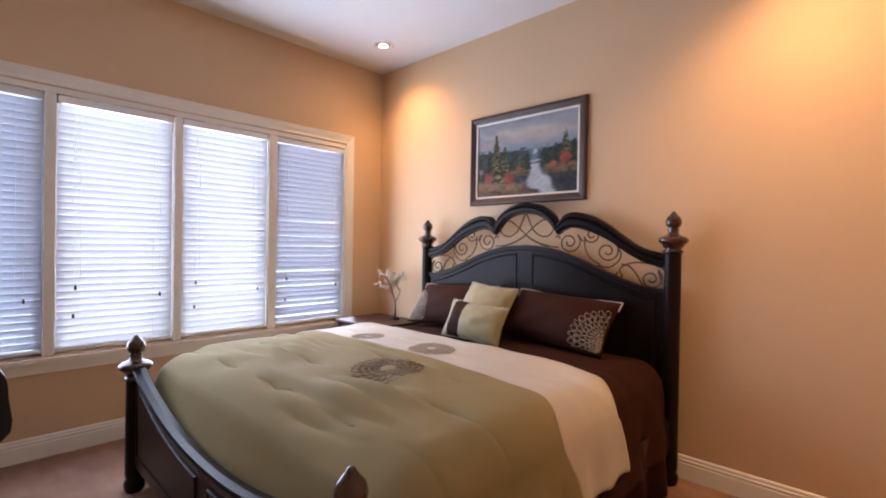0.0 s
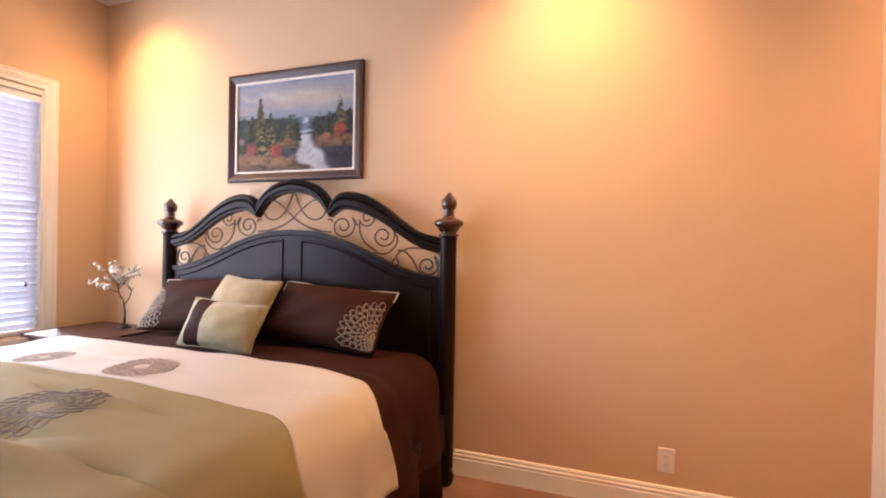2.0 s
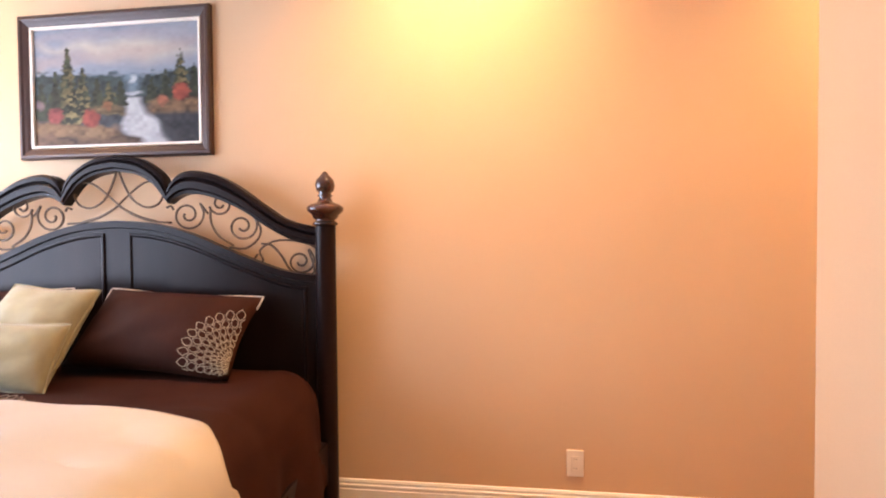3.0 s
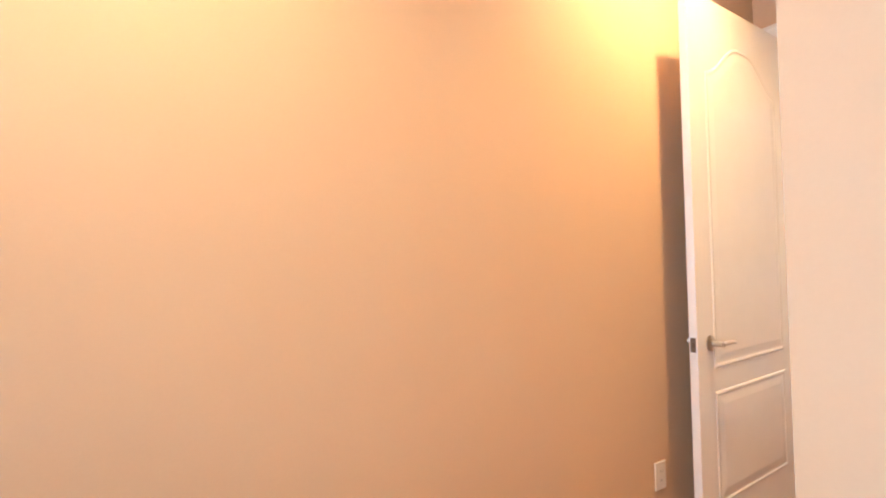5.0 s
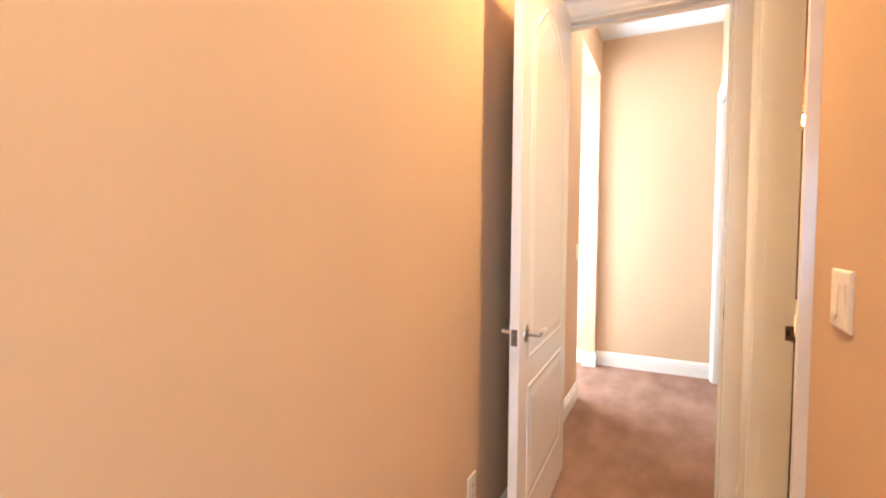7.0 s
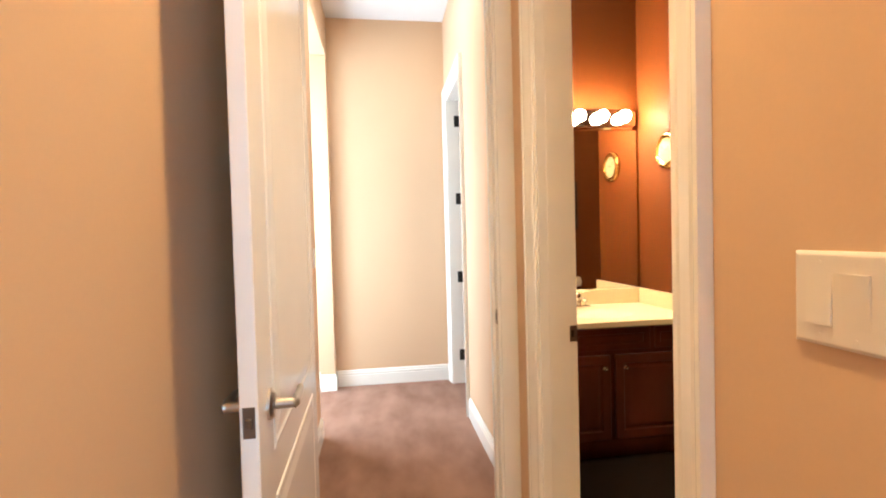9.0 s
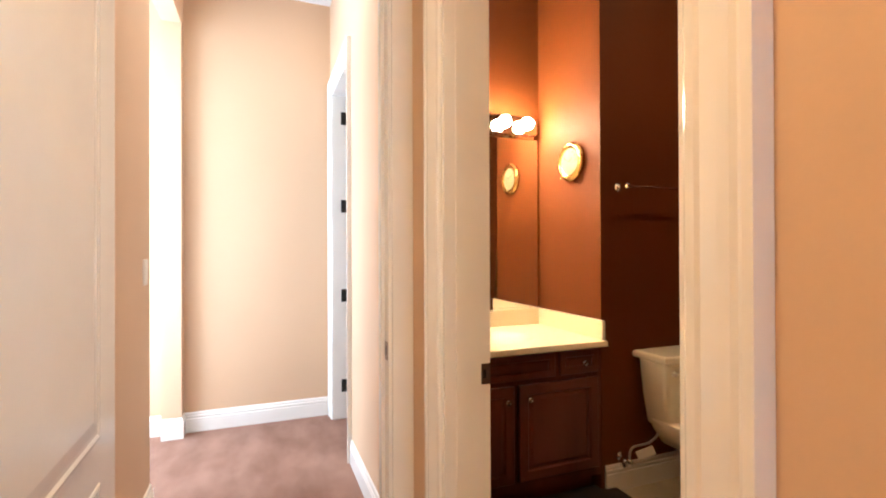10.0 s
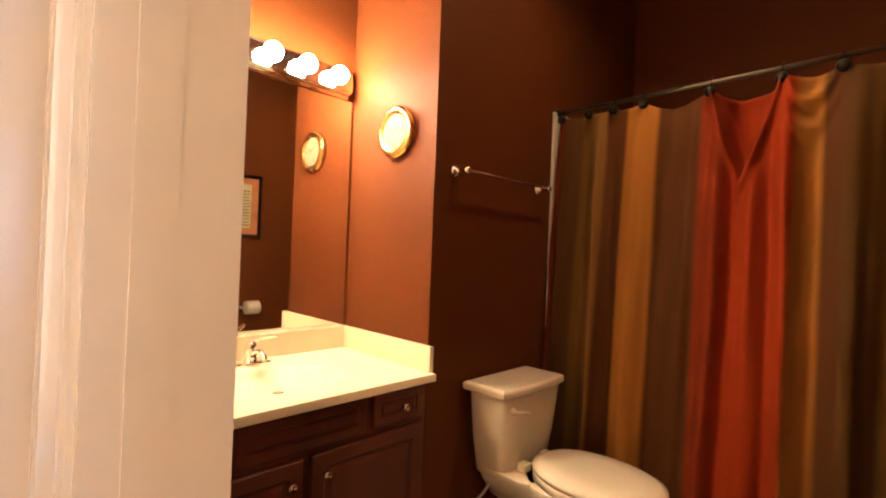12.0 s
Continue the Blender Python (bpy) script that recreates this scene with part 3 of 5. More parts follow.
def downlight(x, y):
    o = thing("downlight", x, y, CEIL, "recessed white ceiling downlight, lit warm", "downlight", "ceiling downlights")
    bm = bmesh.new()
    lathe(bm, [(0.062, 0.0), (0.066, -0.006), (0.085, -0.007), (0.092, -0.002), (0.092, 0.0)], (x, y, CEIL), "z", 32)
    bm.faces.ensure_lookup_table()
    part("trim_ring", bm, WHITE, o, "white trim ring", smooth=True)
    bm = bmesh.new()
    lathe(bm, [(0.062, -0.0055), (0.044, -0.0015), (0.042, -0.0012), (0.042, -0.0008)], (x, y, CEIL), "z", 28)
    part("reflector", bm, NICKEL, o, "satin reflector cone", smooth=True).visible_shadow = False
    bm = bmesh.new()
    lathe(bm, [(0.040, -0.0095), (0.034, -0.011), (0.0005, -0.013)], (x, y, CEIL), "z", 24)
    g = part("lamp_face", bm, LAMPFACE, o, "glowing lamp face", smooth=True)
    g.visible_shadow = False


LAMPFACE = glow("lamp_glow", (1.0, 0.78, 0.5), 14)
for x, y in CANS + [BATH_CAN]:
    downlight(x, y)

# ---- window with blinds ----
glow_sky = glow("sky_glow", (0.72, 0.86, 1.0), 19.0)
bd = structure("backdrop", [((WIN_X - 2.6, -3, -0.5), (WIN_X - 2.5, 5.5, 4.5))], glow_sky, "pale daylight sky outside the window", "backdrop")
win = tagged(new("window_1"), "wide white four-light window with closed horizontal blinds", "window", kind="structure")
win.matrix_basis = pose(WIN_X, (WY[0] + WY[1]) / 2, WZ[0])
wm = Matrix(((0, 0, 1, WIN_X), (1, 0, 0, 0), (0, 1, 0, 0), (0, 0, 0, 1)))
casing("casing_window", wm, WY[0], WY[1], WZ[0] - 0.02, WZ[1] + 0.004, k=0.88, label="white moulded window casing")
structure("window_sill", [((WIN_X - 0.02, WY[0] - 0.11, WZ[0] - 0.03), (WIN_X + 0.045, WY[1] + 0.11, WZ[0] - 0.005)), ((WIN_X, WY[0] - 0.09, WZ[0] - 0.10), (WIN_X + 0.018, WY[1] + 0.09, WZ[0] - 0.03))],
          WHITE, "white window sill with apron", "window sill")
LIGHTS = [(WY[0], 0.452), (0.508, 1.172), (1.220, 1.879), (1.945, WY[1])]
for a, b in zip(LIGHTS, LIGHTS[1:]):
    piece("mullion", (WIN_X - T, a[1], WZ[0]), (WIN_X + 0.004, b[0], WZ[1] - 0.038), WHITE, win, "white mullion", bevel=0.004)
piece("head_rail", (WIN_X - T, WY[0], WZ[1] - 0.038), (WIN_X + 0.004, WY[1], WZ[1]), WHITE, win, "white head board over the blinds", bevel=0.003)
piece("side_jamb", (WIN_X - T, WY[1] - 0.010, WZ[0]), (WIN_X + 0.004, WY[1], WZ[1] - 0.038), WHITE, win, "white side jamb")
for a, b in LIGHTS:
    bm = bmesh.new()
    for lo, hi in (((WIN_X - 0.11, a, WZ[0]), (WIN_X - 0.07, a + 0.04, WZ[1])), ((WIN_X - 0.11, b - 0.04, WZ[0]), (WIN_X - 0.07, b, WZ[1])),
                   ((WIN_X - 0.11, a + 0.04, WZ[0]), (WIN_X - 0.07, b - 0.04, WZ[0] + 0.04)), ((WIN_X - 0.11, a + 0.04, WZ[1] - 0.04), (WIN_X - 0.07, b - 0.04, WZ[1]))):
        box(bm, lo, hi, 0.003, 1)
    part("window_frame", bm, VINYL, win, "white vinyl sash frame")
    g = piece("pane", (WIN_X - 0.092, a + 0.04, WZ[0] + 0.04), (WIN_X - 0.088, b - 0.04, WZ[1] - 0.04), GLASS, win, "clear glass pane")
    g.visible_shadow = False
    # added sheet outside the glass, so less daylight reaches this blind
    if (a, b) in (LIGHTS[0], LIGHTS[3]):
        piece("dimming_sheet", (WIN_X - 0.100, a + 0.04, WZ[0] + 0.04), (WIN_X - 0.098, b - 0.04, WZ[1] - 0.04), DIMMER, win, "unseen grey sheet that dims the outer blind")


BLIND_TOP = WZ[1] - 0.038


def blind(a, b, tilt, group="window blinds"):
    x = WIN_X - 0.035
    o = thing("window_blind", x, (a + b) / 2, WZ[0], "lowered white two-inch horizontal blind", "blind", group)
    a, b = a + 0.008, b - 0.008
    piece("headrail", (x - 0.028, a, BLIND_TOP - 0.05), (x + 0.028, b, BLIND_TOP - 0.004), VINYL, o, bevel=0.003)
    piece("bottom_rail", (x - 0.025, a, WZ[0] + 0.022), (x + 0.025, b, WZ[0] + 0.04), VINYL, o, bevel=0.004)
    me = bpy.data.meshes.new("slat")
    bm = bmesh.new()
    half, n = 0.0255, 5
    top, bot = [], []
    for i in range(n):
        s = -1 + 2 * i / (n - 1)
        u, c = half * s, 0.003 * (1 - s * s)
        p = Matrix.Rotation(radians(tilt), 3, "Y") @ Vector((u, 0, c))
        q = Matrix.Rotation(radians(tilt), 3, "Y") @ Vector((u, 0, c - 0.0028))
        top.append([bm.verts.new((p.x, y, p.z)) for y in (a, b)])
        bot.append([bm.verts.new((q.x, y, q.z)) for y in (a, b)])
    for i in range(n - 1):
        bm.faces.new((top[i][0], top[i][1], top[i + 1][1], top[i + 1][0]))
        bm.faces.new((bot[i][0], bot[i + 1][0], bot[i + 1][1], bot[i][1]))
    bm.faces.new((top[0][0], bot[0][0], bot[0][1], top[0][1]))
    bm.faces.new((top[-1][0], top[-1][1], bot[-1][1], bot[-1][0]))
    bmesh.ops.recalc_face_normals(bm, faces=bm.faces)
    bm.to_mesh(me)
    bm.free()
    me.materials.append(SLAT)
    z = WZ[0] + 0.065
    while z < BLIND_TOP - 0.04:
        s = new("slat", me)
        s.parent = o
        s.matrix_parent_inverse = o.matrix_basis.inverted()
        s.matrix_basis = pose(x, 0, z, random.uniform(-0.1, 0.1), random.uniform(-0.35, 0.35), 0)
        z += 0.0435
    for y in (a + 0.12, b - 0.12):
        bm = bmesh.new()
        for dx in (-0.024, 0.024):
            tube(bm, [(x + dx, y, WZ[0] + 0.03), (x + dx, y, BLIND_TOP - 0.04)], 0.0012, 5)
        part("ladder_cord", bm, VINYL, o, "white ladder cords")
    return o


for (a, b), tl in zip(LIGHTS, (-60, -67, -67, -60)):
    bl = blind(a, b, tl)
    for y, z in ((a + 0.10, 1.02), (a + 0.09, 0.84), (b - 0.09, 0.95)):
        bm = bmesh.new()
        lathe(bm, [(0.002, 0.03), (0.006, 0.024), (0.008, 0.004), (0.005, 0.0)], (WIN_X + 0.0, y, z), "z", 10)
        part("cord_tassel", bm, POSTWOOD, bl, "small brown cord tassel")
        bm = bmesh.new()
        tube(bm, [(WIN_X + 0.0, y, z + 0.028), (WIN_X - 0.002, y, BLIND_TOP - 0.03)], 0.001, 5)
        part("pull_cord", bm, VINYL, bl, "thin white pull cord")

# ---- bed ----
BX0, BX1 = -2.095, -0.082       # post centres
HY, FY = 2.925, 0.755
MID = (BX0 + BX1) / 2
bed = thing("bed", MID, (HY + FY) / 2, 0, "king bed of espresso wood with arched iron-scroll headboard and turned posts", "bed")
HB = frame_of((MID, HY + 0.02, 0), (1, 0, 0), (0, 0, 1))    # third axis points to -y


def bed_post(x, y, h):
    bm = bmesh.new()
    lathe(bm, [(0.040, 0.0), (0.050, 0.02), (0.052, 0.05), (0.040, 0.075), (0.046, 0.09), (0.046, 0.10), (0.044, h - 0.245), (0.046, h - 0.235)], (x, y, 0), "z", 28)
    post = part("post", bm, BLACKWOOD, bed, "round espresso post", smooth=True)
    bm = bmesh.new()
    z = h - 0.235
    lathe(bm, [(0.052, z), (0.056, z + 0.006), (0.050, z + 0.014), (0.040, z + 0.022), (0.052, z + 0.030), (0.060, z + 0.046), (0.078, z + 0.062), (0.080, z + 0.078), (0.062, z + 0.092),
               (0.036, z + 0.100), (0.030, z + 0.112), (0.024, z + 0.122), (0.034, z + 0.130), (0.024, z + 0.138), (0.038, z + 0.152), (0.043, z + 0.175), (0.038, z + 0.198), (0.022, z + 0.216), (0.014, z + 0.226), (0.010, z + 0.234), (0.002, z + 0.237)], (x, y, 0), "z", 28)
    part("finial", bm, POSTWOOD, post, "glossy turned red-brown finial", smooth=True)


for x in (BX0, BX1):
    bed_post(x, HY, 1.56)
bed_post(BX0, FY, 0.835)
bed_post(BX1 - 0.03, FY - 0.01, 0.812)

UX = 0.00190
half_top = [(0, 0.015), (60, 0.027), (100, 0.050), (128, 0.078), (140, 0.112), (160, 0.078), (200, 0.064), (260, 0.076), (320, 0.110), (380, 0.157), (440, 0.197), (515, 0.217)]
half_low = [(0, 0.060), (55, 0.070), (95, 0.092), (118, 0.118), (140, 0.150), (165, 0.132), (200, 0.124), (260, 0.138), (330, 0.172), (395, 0.218), (450, 0.248), (515, 0.264)]


def half_line(pts, flip=1):
    return [(flip * u * UX, 1.69 - v * 1.724) for u, v in pts]


def dense(pts, sub=5):
    return [(p.x, p.y) for p in smooth_line([(a, b, 0) for a, b in pts], sub)]


tr = dense(half_line(half_top[:5]))[:-1] + dense(half_line(half_top[4:]))
lr = dense(half_line(half_low[:5]))[:-1] + dense(half_line(half_low[4:]))
top_full = [(-u, v) for u, v in tr[:0:-1]] + tr
low_full = [(-u, v) for u, v in lr[:0:-1]] + lr
bm = bmesh.new()
rows_ = []
for (u, v), (p, q) in zip(top_full, low_full):
    c = lambda k: (u + (p - u) * k, v + (q - v) * k)
    rows_.append([bm.verts.new(HB @ Vector((*c(k), h))) for k, h in ((0, -0.012), (0, 0.030), (0.12, 0.042), (0.30, 0.044), (0.38, 0.034), (0.50, 0.046), (0.78, 0.046), (0.86, 0.036), (1.0, 0.034), (1.0, -0.012))])
for a, b in zip(rows_, rows_[1:]):
    for i in range(10):
        bm.faces.new((a[i], a[(i + 1) % 10], b[(i + 1) % 10], b[i]))
bm.faces.new(rows_[0])
bm.faces.new(rows_[-1])
part("headboard_rail", bm, BLACKWOOD, bed, "arched moulded top rail")
half_pan = [(0, 0.196), (100, 0.205), (200, 0.234), (300, 0.279), (400, 0.320), (460, 0.336), (515, 0.341)]
pr = dense(half_line(half_pan))
pan_top = [(-u, v) for u, v in pr[:0:-1]] + pr
bm = bmesh.new()
prism(bm, pan_top + [(pan_top[-1][0], 0.35), (pan_top[0][0], 0.35)], HB @ Matrix.Translation((0, 0, -0.005)), 0.03)
hb = part("headboard_panel", bm, BLACKWOOD, bed, "dark arched headboard panel")
for f in (-1, 1):
    ins = [(u, v - 0.050) for u, v in pr if 0.03 < u < 0.93]
    out = [(f * u, v) for u, v in ins] + [(f * ins[-1][0], 0.42), (f * ins[0][0], 0.42)]
    bm = bmesh.new()
    relief(bm, out, HB @ Matrix.Translation((0, 0, 0.0255)), [(0, 0), (0.003, 0.008), (0.010, 0.008), (0.018, 0.001), (0.020, 0.001)])
    part("inset_panel", bm, BLACKWOOD, hb, "recessed inner panel")
bm = bmesh.new()
caps = [[bm.verts.new(HB @ Vector((u, v + dv, h))) for dv, h in ((-0.03, 0.025), (-0.026, 0.036), (0.004, 0.038), (0.006, 0.0))] for u, v in pan_top]
for A, B in zip(caps, caps[1:]):
    for k in range(3):
        bm.faces.new((A[k], A[k + 1], B[k + 1], B[k]))
part("panel_cap", bm, BLACKWOOD, hb, "moulded cap of the panel")


def spiral(cu, cv, r0, r1, a0, turns, n=30):
    return [(cu + (r0 + (r1 - r0) * i / n) * math.cos(radians(a0 + 360 * turns * i / n)), cv + (r0 + (r1 - r0) * i / n) * math.sin(radians(a0 + 360 * turns * i / n))) for i in range(n + 1)]


SCROLLS = [
    [(3, 60), (18, 100), (40, 138), (75, 158), (108, 148), (120, 118), (104, 92), (70, 92), (30, 122), (-10, 158), (-55, 183), (-100, 196)],
    [(-3, 150), (40, 178), (90, 196), (140, 200)],
    [(128, 160), (140, 156), (146, 166)] ,
    spiral(183, 180, 8, 42, 200, -1.6) + [(215, 150), (236, 178)],
    spiral(268, 152, 7, 30, 20, 1.4) + [(242, 165), (243, 200), (262, 236), (300, 262)],
    spiral(322, 212, 8, 40, 150, -1.55) + [(368, 215), (362, 245), (330, 270), (290, 266)],
    [(360, 285), (352, 300), (362, 308), (374, 300), (366, 275), (400, 252), (450, 250), (500, 266), (512, 290)],
    spiral(466, 304, 7, 36, 160, -1.6) + [(500, 330), (470, 342), (440, 325), (420, 290), (395, 262), (370, 258)],
]
for f in (-1, 1):
    for s in SCROLLS:
        pts = [HB @ Vector((f * u * UX, 1.69 - v * 0.001724, 0.012)) for u, v in s]
        bm = bmesh.new()
        tube(bm, smooth_line(pts, 3), 0.0052, 6)
        part("scroll", bm, IRON, bed, "bronzed iron scroll", smooth=True)

# footboard, low and swept down between its posts
FB = frame_of((MID, FY + 0.02, 0), (1, 0, 0), (0, 0, 1))
foot = []
W2 = (BX1 - BX0) / 2
for i in range(33):
    u = -W2 + 2 * W2 * i / 32
    s = abs(u) / W2
    foot.append((u, 0.475 + 0.205 * s ** 2.2))
bm = bmesh.new()
prism(bm, foot + [(W2, 0.14), (-W2, 0.14)], FB, 0.028)
fp = part("footboard_panel", bm, BLACKWOOD, bed, "dark footboard panel")
bm = bmesh.new()
rows_ = [[bm.verts.new(FB @ Vector((u, v + dv, h))) for dv, h in ((-0.03, -0.006), (0.016, -0.012), (0.026, -0.006), (0.028, 0.02), (0.024, 0.048), (0.012, 0.052), (-0.03, 0.036))] for u, v in foot]
for a, b in zip(rows_, rows_[1:]):
    for i in range(7):
        bm.faces.new((a[i], a[(i + 1) % 7], b[(i + 1) % 7], b[i]))
bm.faces.new(rows_[0])
bm.faces.new(rows_[-1])
part("footboard_rail", bm, BLACKWOOD, bed, "curved top rail of the footboard", smooth=False)
for f in (-1, 1):
    bm = bmesh.new()
    out = [(f * u, v - 0.06) for u, v in foot if 0.04 < u < W2 - 0.06] + [(f * (W2 - 0.08), 0.20), (f * 0.05, 0.20)]
    relief(bm, out, FB @ Matrix.Translation((0, 0, 0.0285)), [(0, 0), (0.003, 0.007), (0.010, 0.007), (0.018, 0.001)])
    part("inset_panel", bm, BLACKWOOD, fp, "recessed inner panel")
for x in (BX0, BX1):
    piece("side_rail", (x - 0.015, FY + 0.03, 0.20), (x + 0.015, HY - 0.03, 0.38), BLACKWOOD, bed, "dark side rail", bevel=0.004)

mat_ = thing("mattress", MID, 1.85, 0.30, "cream king mattress and box spring in the bed frame", "mattress")
piece("box_spring", (BX0 + 0.12, FY + 0.20, 0.28), (BX1 - 0.12, HY - 0.05, 0.44), CREAM, mat_, bevel=0.03)
piece("mattress_body", (BX0 + 0.08, FY + 0.22, 0.443), (BX1 - 0.07, HY - 0.05, 0.655), CREAM, mat_, bevel=0.07)
piece("slat_frame", (BX0 + 0.02, FY + 0.05, 0.22), (BX1 - 0.02, HY - 0.03, 0.279), BLACKWOOD, bed, "bed slat frame")


def top_z(x, y, puff=1.0):
    """Height of the comforter's top."""
    n = noise.noise(Vector((x * 1.7, y * 1.7, 3.1))) * 0.022 + noise.noise(Vector((x * 4.3, y * 6.0, 7.7))) * 0.010
    tuft = 0.0
    for i, ty in enumerate((1.02, 1.32, 1.62, 1.92, 2.22)):
        for j in range(5):
            tx = -2.0 + 0.48 * j + (0.24 if i % 2 else 0)
            d2 = ((x - tx) / 0.10) ** 2 + ((y - ty) / 0.045) ** 2
            tuft += 0.016 * math.exp(-d2)
            bend = y - ty + 0.03 * noise.noise(Vector((x * 9, ty * 7, 2.0)))
            tuft += 0.020 * math.exp(-(bend / 0.014) ** 2 - ((x - tx) / 0.10) ** 2)
    foot_drop = 0.0
    if y < 1.12:
        s = (1.12 - y) / 0.30
        foot_drop = 0.15 * min(1.3, s) ** 2.4 + 2.2 * max(0.0, 0.88 - y)
    if y > 1.7:
        k = min(1.0, (y - 1.7) / 0.3)
        tuft *= 1 - k
    wr = 0.027 * noise.noise(Vector((x * 2.0 + 5, y * 14.0, 1.0))) * max(0.0, noise.noise(Vector((x * 2.2, y * 2.2, 9.0)))) * 3
    n += wr
    return 0.718 + puff * (n - tuft) + 0.02 * math.cos((x - MID) * 1.4) - foot_drop


def drape(u, y, half, zdrop, out, z0, puff=1.0, wave=0.02, seed=0.0, rad=0.15):
    """Point of a cloth laid over the bed: u is arc length from the middle."""
    s = 1 if u >= 0 else -1
    a = abs(u)
    flat = half - rad
    if a <= flat:
        x = MID + s * a
        return Vector((x, y, top_z(x, y, puff) + z0))
    arc = rad * math.pi / 2
    xe = MID + s * flat
    ze = top_z(xe, y, puff) + z0
    if a <= flat + arc:
        t = (a - flat) / rad
        return Vector((xe + s * rad * math.sin(t), y, ze - rad * (1 - math.cos(t))))
    d = a - flat - arc
    fold = wave * noise.noise(Vector((y * 5.0, s * 3 + seed, 0.3))) * min(1, d / 0.15) * 2.2
    x = xe + s * (rad + out * (d / zdrop) ** 0.7 + fold)
    return Vector((x, y + 0.03 * noise.noise(Vector((d * 3, y * 3, seed))), ze - rad - d))


def cloth(name, mat, parent, y0, y1, half, drop, z0, out=0.05, nu=130, nv=60, puff=1.0, seed=0.0, label="", thick=0.02, wave=0.02, slant=0.0, hem=0.0, rad=0.15):
    bm = bmesh.new()
    L = half - rad + rad * math.pi / 2 + drop
    grid = []
    for j in range(nv + 1):
        row = []
        for i in range(nu + 1):
            u = -L + 2 * L * i / nu
            y = y0 + (y1 - y0) * j / nv
            y += (slant * (0.5 * max(0.0, -u - 0.4) ** 2 - math.exp(-((u - 1.06) / 0.14) ** 2))) * min(1.0, (y - 0.8) / 0.8)
            uu = u * (1 - hem * (j / nv) ** 3 * 0.3)
            row.append(bm.verts.new(drape(uu, y, half, max(drop, 0.01), out, z0, puff, wave, seed, rad)))
        grid.append(row)
    for a, b in zip(grid, grid[1:]):
        for i in range(nu):
            bm.faces.new((a[i], a[i + 1], b[i + 1], b[i]))
    ob = part(name, bm, mat, parent, label, smooth=True)
    so = ob.modifiers.new("thickness", "SOLIDIFY")
    so.thickness, so.offset = thick, 1.0
    return ob


cover = thing("coverlet", MID, 2.5, 0.66, "dark brown coverlet and bed skirt hanging to the floor", "coverlet")
cloth("coverlet_top", BROWN, cover, 1.98, 2.83, 0.99, 0.33, -0.030, out=0.05, nv=30, puff=0.5, seed=4, label="smooth brown coverlet", thick=0.012)
for f, xx in ((-1, BX0 - 0.005), (1, BX1 - 0.005)):
    bm = bmesh.new()
    A = [bm.verts.new((xx + f * (0.012 * math.sin(y * 21) + 0.01), y, 0.36)) for y in np.linspace(FY + 0.08, HY - 0.10, 90)]
    B = [bm.verts.new((xx + f * (0.030 * math.sin(y * 21) + 0.02), y, 0.004)) for y in np.linspace(FY + 0.08, HY - 0.10, 90)]
    for i in range(89):
        bm.faces.new((A[i], A[i + 1], B[i + 1], B[i]))
    ob = part("bed_skirt", bm, BROWN, cover, "pleated brown bed skirt", smooth=True)
    so = ob.modifiers.new("thickness", "SOLIDIFY")
    so.thickness = 0.004

comf = thing("comforter", MID, 1.6, 0.68, "puffy tufted sage comforter with wide cream band and stitched medallions", "comforter")
cloth("sage_field", SAGE, comf, 0.812, 1.745, 1.02, 0.245, 0.0, slant=0.11, rad=0.14, out=0.03, nv=110, nu=170, seed=1, label="sage green tufted field", thick=0.03)
cloth("cream_band", CREAM, comf, 1.745, 2.215, 1.02, 0.245, 0.0, slant=0.11, rad=0.14, out=0.03, nv=44, nu=170, seed=1, label="smooth cream band", puff=1.0, thick=0.03)


def medallion(parent, cx, cy, r, mat, label, n=24, zoff=0.0325, puff=1.0):
    """Rings of stitched petals that widen outwards from an open centre."""
    bm = bmesh.new()
    r0, rings = 0.22 * r, 5
    for ring in range(rings):
        r1 = r0 + r * 0.78 * (0.12 + 0.04 * ring)
        for k in range(n):
            a0 = 2 * math.pi * (k + 0.5 * (ring % 2)) / n
            for sgn in (-1, 1):
                pts = []
                for i in range(6):
                    t = i / 5
                    rr = r0 + (r1 - r0) * 1.2 * t
                    a = a0 + sgn * (math.pi / n) * math.sin(math.pi * t)
                    x, y = cx + rr * math.cos(a), cy + rr * math.sin(a)
                    pts.append((x, y, top_z(x, y, puff) + zoff))
                tube(bm, pts, 0.0006 + 0.00024 * ring, 4)
        r0 = r1
    return part("medallion", bm, mat, parent, label)


medallion(comf, -0.87, 1.485, 0.165, THREAD, "brown stitched sunburst medallion", zoff=0.0355)
medallion(comf, -1.52, 1.86, 0.10, GREYTHREAD, "pale grey stitched medallion", n=22)
medallion(comf, -1.00, 1.90, 0.125, GREYTHREAD, "pale grey stitched medallion", n=22)
medallion(cover, -1.02, 2.25, 0.125, GREYTHREAD, "pale stitched medallion half under the comforter", n=22, zoff=-0.014, puff=0.5)


